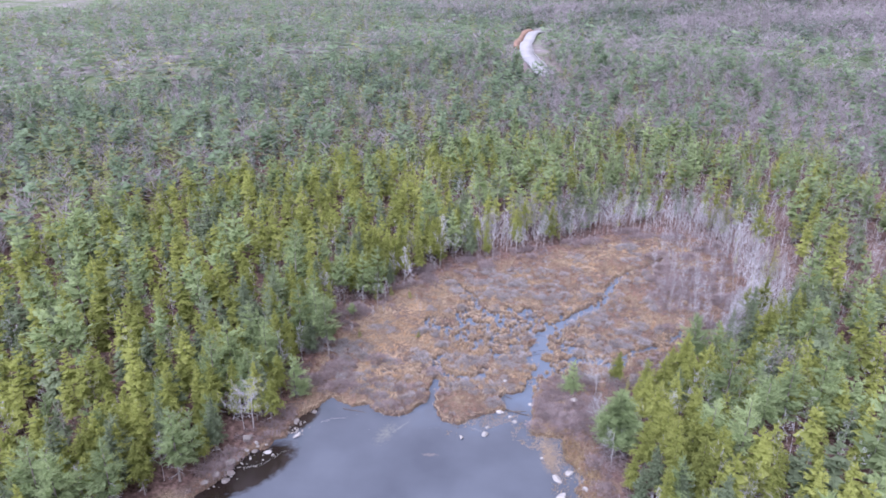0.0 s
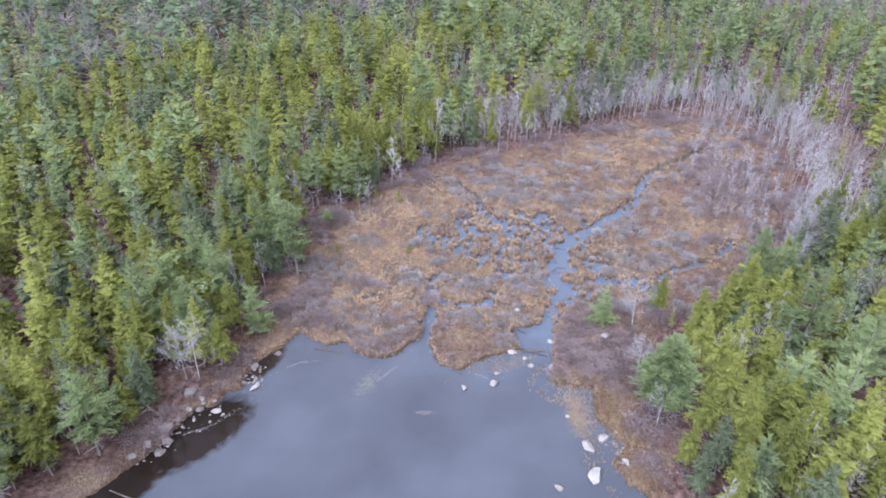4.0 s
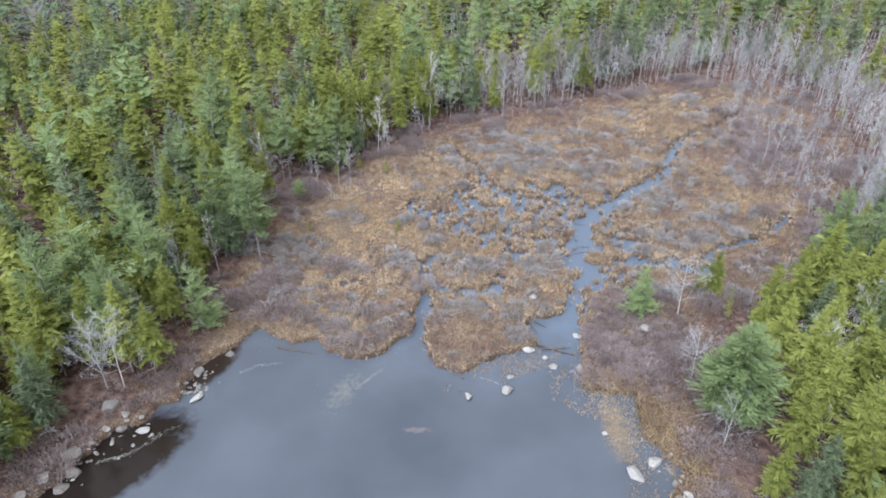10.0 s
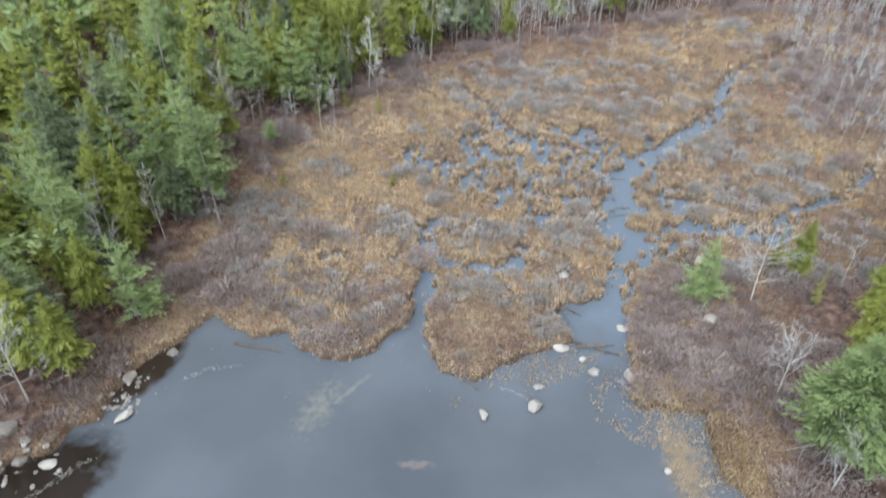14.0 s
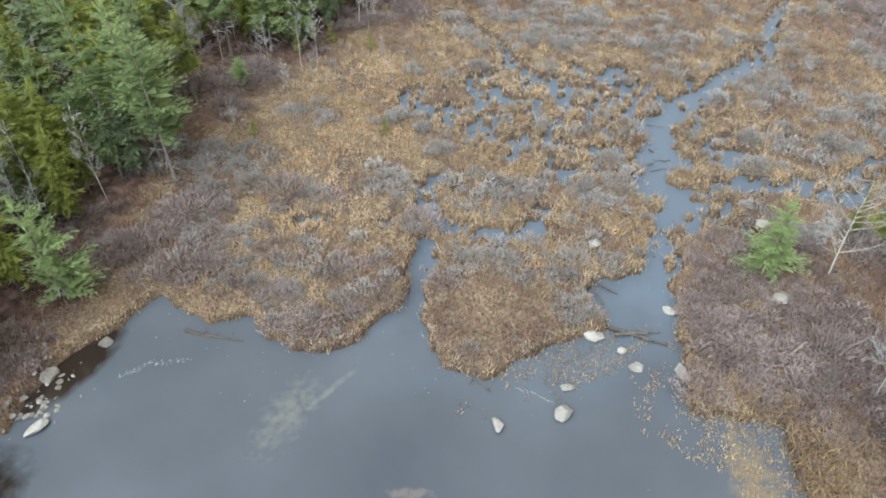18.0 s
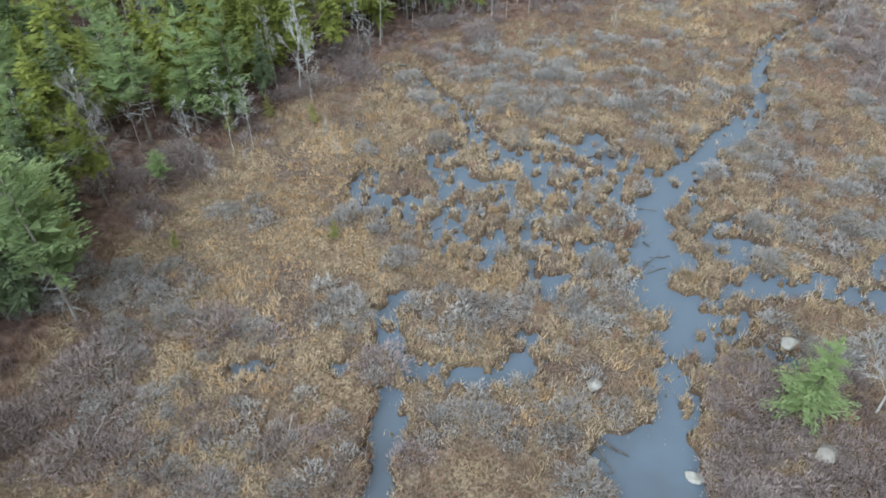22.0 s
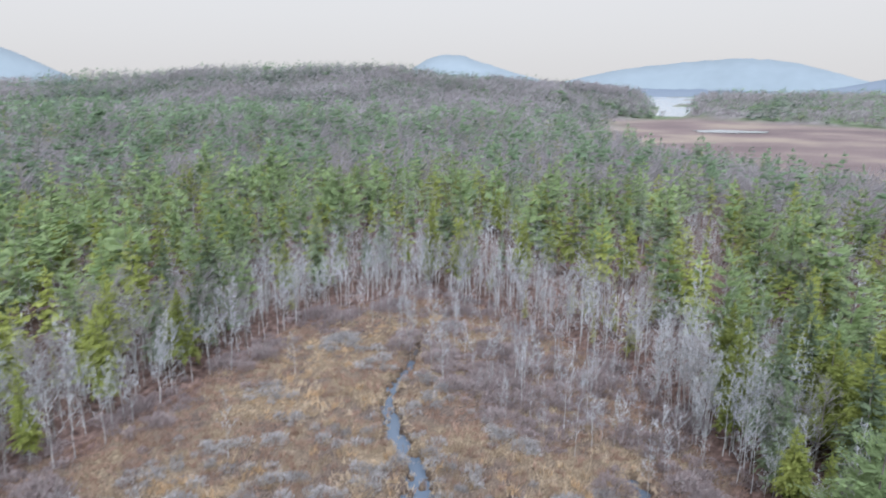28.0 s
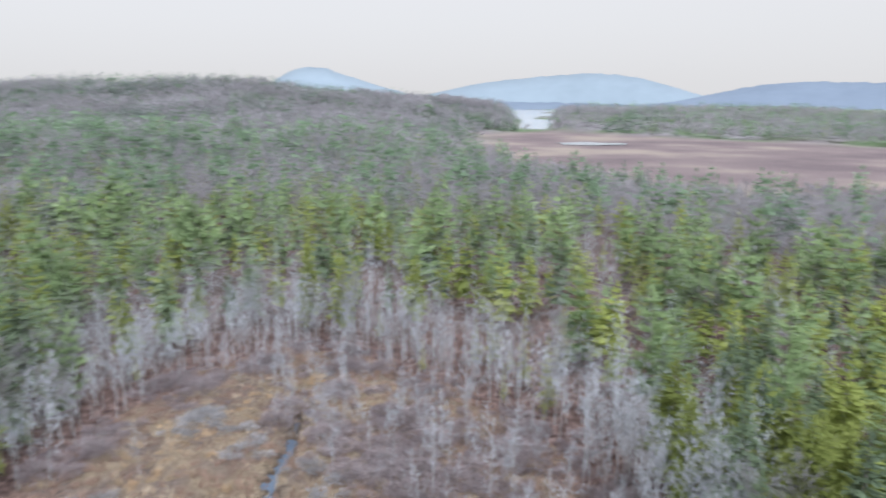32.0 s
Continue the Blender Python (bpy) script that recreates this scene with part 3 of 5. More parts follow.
def spray(r, base, out, length, width, count, lift=0.25, spread=0.9, flat=1.0, single=False):
    """A fan of narrow blades from one point: a tuft of needles or twigs. flat below 1 keeps it level."""
    out = np.asarray(out, float)
    out = out / (np.linalg.norm(out) + 1e-9)
    d = out + r.normal(0, spread * 0.5, (count, 3)) * (1, 1, flat)
    d[:, 2] += lift * r.random(count)
    d /= np.linalg.norm(d, axis=1)[:, None]
    side = np.cross(d, (0, 0, 1) * np.array([1.0]) + r.normal(0, 0.45 if flat < 1 else 1.5, (count, 3)))
    side /= np.linalg.norm(side, axis=1)[:, None] + 1e-9
    ln = length * r.uniform(0.6, 1.15, count)[:, None]
    b = np.asarray(base, float) + r.normal(0, 0.06 * length, (count, 3))
    if single:
        return np.stack([b - side * width * 0.55, b + side * width * 0.55, b + d * ln], 1).reshape(-1, 3)
    mid = b + d * ln * 0.55
    return np.stack([b, mid + side * width * 0.5, b + d * ln, b, b + d * ln, mid - side * width * 0.5], 1).reshape(-1, 3)


def fronds(r, turn, z, reach, rise, droop, n, wide, fat, loose=0.16, full=1.0):
    """Feathery boughs: each a bending spine with n flat side sprigs that shorten and swing forward towards its tip."""
    m = len(turn)
    s = (np.arange(n)[None] + r.uniform(0.05, 0.95, (m, n))) / n * 0.84 + 0.16
    side = np.where(np.arange(n) % 2 == 0, 1.0, -1.0)[None] * np.ones((m, 1))
    c, q, big = np.cos(turn)[:, None], np.sin(turn)[:, None], reach[:, None]
    up, sag = rise[:, None], droop[:, None]
    foot = np.stack([c * big * s, q * big * s, z[:, None] + big * (up * s - sag * s * s)], 2)
    along = np.stack([c + 0 * s, q + 0 * s, up - 2 * sag * s], 2)
    along /= np.linalg.norm(along, axis=2)[:, :, None]
    across = np.stack([-q + 0 * s, c + 0 * s, 0 * s], 2)
    swing = (r.uniform(0.55, 1.15, (m, n)) * (1 - 0.6 * s))[:, :, None]
    ln = (big * wide * (1.12 - 0.72 * s) * r.uniform(0.65, 1.25, (m, n)))[:, :, None]
    way = along * np.cos(swing) + across * side[:, :, None] * np.sin(swing) + r.normal(0, loose, (m, n, 3))
    half = (along + r.normal(0, 0.3, (m, n, 3))) * ln * fat
    foot = foot + r.normal(0, 0.075, (m, n, 3)) * big[:, :, None]
    sprigs = np.stack([foot - half, foot + half, foot + way * ln], 2).reshape(-1, 3)
    # the leafy inner web of each bough, two leaves hanging either side of the spine
    at = lambda t, w, dz: np.stack([np.cos(turn) * reach * t - np.sin(turn) * reach * w, np.sin(turn) * reach * t + np.cos(turn) * reach * w, z + reach * (rise * t - droop * t * t + dz)], 1)
    tip, root = at(0.62 * full, 0, -0.05), at(0.02, 0, 0.06)
    web = np.concatenate([np.stack([root, at(0.38 * full, k * wide * 0.7 * full, -0.16), tip], 1) for k in (1, -1)])
    return np.concatenate([sprigs, web.reshape(-1, 3)])


def pine_crown(r, h, low=0.3, boughs=68, n=68, wide=0.23, fat=0.32, full=1.0):
    """Uneven whorls of long boughs that turn up at their tips, with gaps between them."""
    u = np.clip((np.arange(boughs) + r.uniform(-0.4, 0.4, boughs)) / boughs, 0, 0.98) ** 1.1
    tiers = 8
    tier = np.round(u * tiers) / tiers * 0.8 + u * 0.2
    turn = r.uniform(0, math.tau, boughs)
    lean = r.uniform(0, math.tau)
    reach = h * (0.24 * (1 - tier) ** 0.7 * (1 - 0.35 * np.exp(-tier / 0.08)) + 0.02) * r.uniform(0.55, 1.2, boughs) * (1 + 0.22 * np.cos(turn - lean))
    s = Soup()
    s.tris(fronds(r, turn, h * (low + (0.95 - low) * tier), reach, r.uniform(0.0, 0.35, boughs) + 0.35 * tier, r.uniform(-0.15, 0.12, boughs), n, wide, fat, 0.16, full))
    s.tris(spray(r, (0, 0, h * 0.9), (0, 0, 1), h * 0.09, h * 0.02, 6, 0.6, 0.7, 1.0, True))
    return s


def cone_crown(r, h, low=0.3, wide=0.17, power=0.8, boughs=92, n=24, long=0.4, fat=0.36, full=1.0):
    """A pointed crown of short boughs that droop and lift again, in ragged layers."""
    u = np.clip((np.arange(boughs) + r.uniform(-0.5, 0.5, boughs)) / boughs, 0, 0.985) ** 1.08
    turn = np.arange(boughs) * 2.39996 + r.uniform(-0.6, 0.6, boughs)
    reach = h * (wide * (1 - u) ** power * (1 - 0.45 * np.exp(-u / 0.09)) + 0.014) * r.uniform(0.6, 1.25, boughs)
    s = Soup()
    s.tris(fronds(r, turn, h * (low + (0.97 - low) * u), reach, r.uniform(-0.45, 0.05, boughs) + 0.9 * u, r.uniform(0.0, 0.5, boughs), n, long, fat, 0.2, full))
    s.tris(spray(r, (0, 0, h * 0.92), (0, 0, 1), h * 0.09, h * 0.016, 4, 0.5, 0.25, 1.0, True))
    return s


def trunk_mesh(r, name, h, mat, thick=0.014, lean=0.02, sides=6, n=6):
    s = Soup()
    off = np.cumsum(r.normal(0, lean * h / n, (n + 1, 2)), axis=0)
    off -= off[0]
    pts = [(off[i, 0], off[i, 1], h * i / n - (0.3 if i == 0 else 0)) for i in range(n + 1)]
    s.tube(pts, [h * thick * (1.25 if i == 0 else 1 - 0.88 * i / n) for i in range(n + 1)], sides)
    return s, pts


def dead_limbs(r, h, low, high, count, length):
    """Bare grey dead branches on the lower stem of a conifer, with a few twigs each."""
    s = Soup()
    for k in range(count):
        a, z = r.uniform(0, math.tau), h * r.uniform(low, high)
        d = np.array([math.cos(a), math.sin(a), r.uniform(-0.35, 0.3)]) * length * r.uniform(0.5, 1.2)
        q = np.array([0, 0, z])
        s.tube([q, q + d * 0.6, q + d + (0, 0, -0.1)], [0.05, 0.03, 0.01], 3)
        for i in range(3):
            s.tris(spray(r, q + d * r.uniform(0.4, 0.95), d, length * 0.5, 0.035, 1, 0.2, 1.1, 1.0, True))
    return s


def bare_shape(r, h, limbs=18, subs=6, twigs=5, wide=0.2, low=0.35, upright=0.9, thick=0.011, split=None):
    """A leafless tree: stem and limbs, and its fine twigs."""
    stem, pts = trunk_mesh(r, "stem", h, None, thick, 0.035, 5)
    fine = Soup()
    p_of = lambda u: np.array(pts[min(int(u * 6), 5)]) * (1 - (u * 6) % 1) + np.array(pts[min(int(u * 6) + 1, 6)]) * ((u * 6) % 1)
    for k in range(limbs):
        u = low + (0.95 - low) * (k + r.random()) / limbs
        a = r.uniform(0, math.tau)
        ln = h * wide * (1.15 - 0.75 * (u - low) / (1 - low)) * r.uniform(0.7, 1.3)
        b = p_of(u)
        d = np.array([math.cos(a), math.sin(a), upright * r.uniform(0.6, 1.3)])
        d /= np.linalg.norm(d)
        m = b + d * ln * 0.5 + (0, 0, 0.04 * ln)
        e = b + d * ln + (0, 0, 0.18 * ln)
        branch = stem
        if split is not None:
            branch = Soup()
            split.append(branch)
        branch.tube([b, m, e], [h * thick * 0.38, h * thick * 0.24, 0.0012 * h], 3)
        for j in range(subs):
            t = r.uniform(0.3, 1.0)
            q = b + (e - b) * t
            dd = d + r.normal(0, 0.55, 3)
            dd[2] += 0.3
            dd /= np.linalg.norm(dd)
            sl = ln * r.uniform(0.25, 0.55)
            fine.tris(spray(r, q, dd, sl, 0.046 * h / 11, 1, 0.2, 0.1, 1.0, True))
            for i in range(twigs):
                fine.tris(spray(r, q + dd * sl * r.uniform(0.3, 0.9), dd, sl * 0.75, 0.026 * h / 11, 1, 0.4, 1.0, 1.0, True))
    return stem, fine


def part(name, mesh, parent, label=""):
    ob = new(name, mesh)
    ob.parent = parent
    if label:
        tagged(ob, label)
    return ob


def make_tree(name, pieces, label, category, group):
    root = new(name)
    for piece, mesh, words in pieces:
        made = part(piece, mesh, root, words)
        if piece == "dead_branch":
            tagged(made, kind="stuff")
    return tagged(root, label, category, group)


def pine(r, h, low):
    stem, _ = trunk_mesh(r, "trunk", h * 0.95, BARK, 0.012, 0.012)
    return make_tree("white_pine", [("trunk", stem.mesh("pine_trunk", BARK), ""), ("crown", pine_crown(r, h, low=low).mesh("pine_crown", PINE), ""),
                                    ("dead_branch", dead_limbs(r, h, 0.1, low + 0.12, 14, h * 0.1).mesh("pine_snags", TWIG), "bare grey dead lower branches")],
                     "blue-green white pine with layered feathery boughs", "tree", "white pines")


def conifer(r, h, mat, name, label, group, **how):
    stem, _ = trunk_mesh(r, "trunk", h * 0.93, BARK, 0.0095, 0.01)
    return make_tree(name, [("trunk", stem.mesh("conifer_trunk", BARK), ""), ("crown", cone_crown(r, h, **how).mesh("conifer_crown", mat), ""),
                            ("dead_branch", dead_limbs(r, h, 0.08, how["low"] + 0.12, 15, h * 0.085).mesh("conifer_snags", TWIG), "bare grey dead lower branches")],
                     label, "tree", group)


def bare(r, h, bark, twig, name, label, group, limbs_apart=False, **how):
    boughs = [] if limbs_apart else None
    stem, fine = bare_shape(r, h, split=boughs, **how)
    pieces = [("trunk", stem.mesh("bare_trunk", bark), ""), ("crown", fine.mesh("bare_twigs", twig), "")]
    return make_tree(name, pieces + [("limb", s.mesh("bare_limb", bark), "") for s in boughs or ()], label, "tree", group)


tr = np.random.default_rng(3)
PINES = [pine(tr, 12.0, low) for low in (0.12, 0.2, 0.3, 0.36)]
OLIVES = [conifer(tr, 11.0, OLIVE, "cedar_tree", "olive-green cedar with a ragged narrow crown", "olive cedars", low=lo, wide=w, power=p)
          for w, p, lo in ((0.18, 0.7, 0.24), (0.205, 0.8, 0.3), (0.165, 0.62, 0.2), (0.19, 0.72, 0.36))]
FIRS = [conifer(tr, 11.0, GREEN, "fir_tree", "dark green fir with a pointed crown", "dark firs", low=lo, wide=w, power=0.9) for w, lo in ((0.18, 0.2), (0.205, 0.26))]
TAWNIES = [conifer(tr, 8.0, TAWNY, "young_larch", "yellow-green young conifer with a thin soft crown", "yellow-green saplings", low=0.15, wide=0.17, boughs=50, n=12) for _ in range(2)]
BARES = [bare(tr, 11.0, PALE_BARK, TWIG, "bare_tree", "leafless pale grey tree with fine upright twigs", "bare grey trees", wide=w, low=lo, thick=0.0042, limbs=20, subs=5, twigs=6, upright=1.2)
         for w, lo in ((0.15, 0.3), (0.2, 0.28), (0.12, 0.4), (0.16, 0.22))]
BIRCHES = [bare(tr, 9.0, PALE_BARK, TWIG, "dead_birch", "thin white leafless birch at the marsh edge", "white birches", True, wide=w, low=0.28, limbs=11, subs=6, twigs=5, thick=0.0045, upright=1.3)
           for w in (0.13, 0.18)]
MAPLES = [bare(tr, 12.0, BARK, MAUVE, "bare_maple", "leafless spreading tree with mauve-grey twigs", "bare spreading trees", True, wide=0.3, low=0.3, limbs=18, subs=7, twigs=6, upright=0.9, thick=0.009)
          for _ in range(2)]
SPREADS = [bare(tr, 9.0, PALE_BARK, TWIG, "dead_tree", "pale dead tree with crooked spreading limbs on the shore", "pale dead trees", True, wide=0.36, low=0.2, limbs=20, subs=7, twigs=6, upright=0.75, thick=0.0085)
           for _ in range(2)]
KINDS = {"spread": (SPREADS, 9.0), "pine": (PINES, 12.0), "olive": (OLIVES, 11.0), "fir": (FIRS, 11.0), "tawny": (TAWNIES, 8.0), "bare": (BARES, 11.0), "birch": (BIRCHES, 9.0), "maple": (MAPLES, 12.0)}
GROW = {"spread": 1.1, "pine": 1.05, "olive": 1.1, "fir": 1.2, "tawny": 0.8, "bare": 1.05, "birch": 0.98, "maple": 0.95}
used, standing = set(), []


def plant(kind, x, y, h, girth=1.0):
    """Stand one tree of a kind at its place; the first of each shape is used itself."""
    shapes, tall = KINDS[kind]
    root = shapes[int(tr.integers(len(shapes)))]
    s = h / tall * GROW[kind]
    g = s * girth * tr.uniform(0.9, 1.12)
    z = float(ground_height(np.array([x]), np.array([y]))[0]) - 0.05
    m = pose(x, y, z, tr.normal(0, 1.5), tr.normal(0, 1.5), tr.uniform(0, 360)) @ Matrix.Diagonal((g, g, s, 1))
    if root.name not in used:
        used.add(root.name)
        root.matrix_basis = m
    else:
        copy_thing(root, m @ Matrix.Diagonal((*root.scale, 1)).inverted())
    standing.append((x, y))


# trees that stand out, by the plan: kind, then x, y, height
for kind, spots in {
    "pine": [(-39, 128, 14), (-32.5, 134, 10.5), (-41.6, 117.2, 11), (-43, 108, 15), (-48, 98, 15), (-42, 140, 15), (-31, 150, 15), (-38, 152, 16), (-34, 153, 16),
             (43, 125, 15), (53, 131, 16), (58, 136, 16), (-31, 177, 13), (-44, 186, 14), (65, 284, 17), (35, 273, 17), (84, 202, 14), (105, 200, 18), (-35.1, 174.5, 14)],
    "olive": [(-65, 122, 12), (-55, 114, 12), (-57, 122, 12), (-47, 127, 13), (-57, 136, 12), (-47, 138, 12), (-53, 119, 11), (-53, 142, 12), (39, 135, 12), (33, 121.4, 11), (36.4, 125.4, 12), (37.4, 120.4, 13), (33.8, 134, 12), (36.5, 116.5, 11), (40, 123, 13), (-34.2, 125.6, 9.5), (41, 130, 12),
              (46, 144, 13), (43, 119, 13), (51, 115, 12), (34.9, 140.6, 11), (30.2, 148.3, 8), (38.2, 142.5, 11), (33.2, 137.2, 9), (30.6, 117.8, 8), (-41, 145, 12), (-64, 161, 13), (-17, 199, 13), (-20, 195, 12), (-15, 201, 12)],
    "fir": [(-37, 190, 13), (-50, 152, 13), (-46, 157, 14), (17, 238, 13), (88, 178, 13), (75, 175, 13), (76, 168, 11), (34.2, 117.2, 9), (31.6, 114, 8)],
    "tawny": [(29.6, 151.5, 7), (32.2, 146.3, 6), (-13.3, 161, 2.9), (-26.5, 158.7, 2.9), (-19.4, 180.2, 3.4), (-24.6, 181, 4), (-27.5, 177, 5.5), (69, 196, 13), (76, 211, 13), (73, 203, 13), (80, 202, 13)],
    "maple": [(60, 147, 13), (58, 164, 12), (104, 189, 14)],
        "birch": [(14.2, 200.5, 8), (-1, 208, 10), (-5, 208, 9), (1, 209, 10), (4, 210, 9), (47.5, 186, 8), (52, 190, 8), (47, 193, 8), (51, 199, 9), (28, 217, 6), (-37, 169.7, 11), (-36, 173.8, 7), (-31, 173.8, 6.5), (-33.7, 182.7, 8), (-26.1, 173.4, 9.5), (-24.1, 171.1, 3.2), (-15.5, 193.8, 6), (-29, 171, 7.5), (36, 150, 8), (40.5, 153, 8), (44.2, 156.2, 9)],
    "bare": [(-15, 199, 15), (21, 222, 11), (-24.4, 174.4, 8), (-25.6, 167, 4.5), (-28.5, 158.8, 4), (-20.5, 184, 7), (57, 198, 11), (64, 199, 11), (65, 191, 11), (77, 191, 13), (-16.6, 174, 4.5), (-15.2, 171.5, 3.6)],
}.items():
    for x, y, h in spots:
        plant(kind, x, y, h, 1.7 if kind == "tawny" and h < 5 else 1.0)
plant("bare", -22.6, 187.1, 11, 1.55)
plant("pine", -30.7, 166.9, 4.4, 1.25)
for x, y, h in ((26.2, 145.8, 8.5), (26.0, 133.6, 6.5), (28.0, 124.6, 6.5), (37.2, 132, 9), (-36.7, 123.2, 9), (-38.2, 122.4, 8.5)):
    plant("spread", x, y, h)
# the broad old pine on the eastern shore, its crown down to the brush
stem, _ = trunk_mesh(tr, "trunk", 13.0, BARK, 0.018, 0.01)
broad = make_tree("white_pine", [("trunk", stem.mesh("broad_trunk", BARK), ""), ("crown", pine_crown(tr, 13.6, 0.2, 300, 85, 0.27, 0.32).mesh("broad_crown", PINE), ""),
                                 ("dead_branch", dead_limbs(tr, 14.0, 0.05, 0.3, 40, 3.2).mesh("broad_snags", TWIG), "bare grey dead lower branches")],
                  "broad blue-green white pine with a rounded crown on the shore", "tree", "white pines")
broad.matrix_basis = pose(28.9, 128.4, 0.7, 0, 0, 40) @ Matrix.Diagonal((1.3, 1.3, 1.0, 1))
standing.append((28.9, 128.4))
# the small round pine on the bank of the wide pool
stem, _ = trunk_mesh(tr, "trunk", 5.6, BARK, 0.014, 0.01)
tuft = pine_crown(tr, 6.6, 0.04, 130, 70, 0.17, 0.32)
round_pine = make_tree("round_pine", [("trunk", stem.mesh("round_trunk", BARK), ""), ("crown", tuft.mesh("round_crown", PINE), "")],
                       "small bushy bright green pine on the bank", "tree", "white pines")
round_pine.matrix_basis = pose(21.6, 145.8, 0.4) @ Matrix.Diagonal((1.7, 1.7, 1.2, 1))
standing.append((21.6, 145.8))


# ---- the woods ----
def scattered(step, x0, x1, y0, y1, seed):
    r = np.random.default_rng(seed)
    gx_, gy_ = np.meshgrid(np.arange(x0, x1, step), np.arange(y0, y1, step))
    p = np.stack([gx_.ravel(), gy_.ravel()], 1) + r.uniform(-0.5, 0.5, (gx_.size, 2)) * step * 0.95
    return p, r


def shares(x, y, r):
    """Which kind grows where: conifers west and on drier ground, bare trees along the wet edge to the north-east."""
    edge = inside_distance(MEADOW, x, y)
    patch = 0.5 + 0.5 * ripple(x, y, 38, 41)
    north = np.clip((x + 18 + 14 * (y > 192)) / 30, 0, 1) * np.clip((y - 165) / 30, 0, 1)
    rim = np.exp(-np.clip(edge, 0, None) / 11)
    w = np.stack([
        0.12 + 0.15 * np.clip((edge - 30) / 80, 0, 1) + 0.15 * np.clip((edge - 150) / 200, 0, 1) + 0.02 * rim * (y < 165) + 0.45 * north * np.clip((edge - 12) / 15, 0, 1),      # pine
        0.85 + 0.5 * np.exp(-((x + 25) / 45) ** 2 - ((y - 215) / 40) ** 2) - 0.1 * north - 0.6 * np.clip((edge - 80) / 150, 0, 1),   # olive
        0.2 + 0.12 * patch + 0.5 * np.clip((edge - 80) / 150, 0, 1),                                                           # fir
        0.04 + 0.05 * north,                                                           # tawny
        0.38 + 0.45 * patch ** 2 + 2.6 * north * np.exp(-np.clip(edge, 0, None) / 20) + 0.65 * north * np.clip((x - 5) / 40, 0, 1) + 0.5 * np.exp(-np.clip(edge, 0, None) / 5) * (x < 0),                                    # bare
        0.02 + 0.9 * north * rim,                                                      # birch
        0.16 + 0.3 * patch ** 2 * np.clip(edge / 60, 0, 1) + 0.4 * north * np.clip(edge / 30, 0, 1) * np.clip((x - 10) / 40, 0, 1),   # maple
    ], 1)
    grey = np.clip((x - 80) / 70, 0, 1) * np.clip((edge - 25) / 40, 0, 1)
    w[:, 4] += 0.35 * grey
    w[:, 6] += 0.9 * grey + 0.22 * north
    w[:, 4:] *= np.maximum(0.55 + 0.45 * np.clip((x + 60) / 200, 0, 1), north)[:, None]
    swampy = np.clip((x - 38) / 8, 0, 1) * np.clip((y - 162) / 12, 0, 1) * np.exp(-np.clip(edge - 5, 0, None) / 7)
    w[:, :3] *= (1 - 0.93 * swampy)[:, None]
    w[:, 4] += 1.2 * swampy
    w[:, :3] *= (1 - (0.9 * (x > 36) + 0.8 * (x <= 36)) * north * np.exp(-np.clip(edge - 3, 0, None) / 10))[:, None]
    w = np.clip(w, 0.005, None)
    c = np.cumsum(w / w.sum(1, keepdims=True), 1)
    return (r.random(len(x))[:, None] > c).sum(1)


NAMES = ["pine", "olive", "fir", "tawny", "bare", "birch", "maple"]
TALL = {"pine": (11, 19), "olive": (8, 14.5), "fir": (8.5, 15), "tawny": (6, 11), "bare": (8, 13), "birch": (6, 10), "maple": (9, 14)}
near_points, nr = scattered(3.9, -150, 170, 80, 330, 51)
rim_points, _ = scattered(2.3, -30, 75, 165, 262, 52)
rim_edge = inside_distance(MEADOW, rim_points[:, 0], rim_points[:, 1])
rim_points = rim_points[(rim_edge > -1.5) & (rim_edge < 15) & (rim_points[:, 0] + rim_points[:, 1] > 198)]
rim_points = np.concatenate([rim_points, scattered(3.0, 44, 66, 172, 236, 53)[0]])
west_points, _ = scattered(3.5, -60, 0, 95, 215, 54)
west_edge = inside_distance(MEADOW, west_points[:, 0], west_points[:, 1])
west_points = west_points[(west_edge > 0.8) & (west_edge < 14)]
east_points, _ = scattered(3.6, 24, 75, 105, 185, 55)
east_edge = inside_distance(MEADOW, east_points[:, 0], east_points[:, 1])
east_points = east_points[(east_edge > 2.5) & (east_edge < 22)]
near_points = np.concatenate([near_points, rim_points, west_points, east_points])
edge_near = inside_distance(MEADOW, near_points[:, 0], near_points[:, 1])
swamp = (near_points[:, 0] > 40) & (near_points[:, 1] > 172) & (edge_near <= 1.2) & (nr.random(len(near_points)) < np.clip((near_points[:, 0] - 40) / 16, 0, 0.6))
seen = lambda x, y: (y > 8 + 0.78 * (15 - x)) & ((y > 8 + 1.45 * (x - 15)) | (y > 130 + 0.2 * (x - 5)))
keep = ((edge_near > 1.2) & (edge_near < 95)) | swamp
keep &= seen(near_points[:, 0], near_points[:, 1])
keep &= ~((near_points[:, 0] > 22) & (near_points[:, 0] < 33.5) & (near_points[:, 1] > 110) & (near_points[:, 1] < 136))
keep &= ~((near_points[:, 0] > 24) & (near_points[:, 0] < 39) & (near_points[:, 1] > 134) & (near_points[:, 1] < 156))
near_points, edge_near = near_points[keep], edge_near[keep]
taken = np.array(standing)
clear = np.array([np.hypot(taken[:, 0] - p[0], taken[:, 1] - p[1]).min() > 2.3 for p in near_points])
near_points, edge_near = near_points[clear], edge_near[clear]
near_kind = shares(near_points[:, 0], near_points[:, 1], nr)
wet_foot = edge_near <= 1.2
near_kind = np.where(wet_foot, np.where(nr.random(len(near_kind)) < 0.5, 4, 5), near_kind)
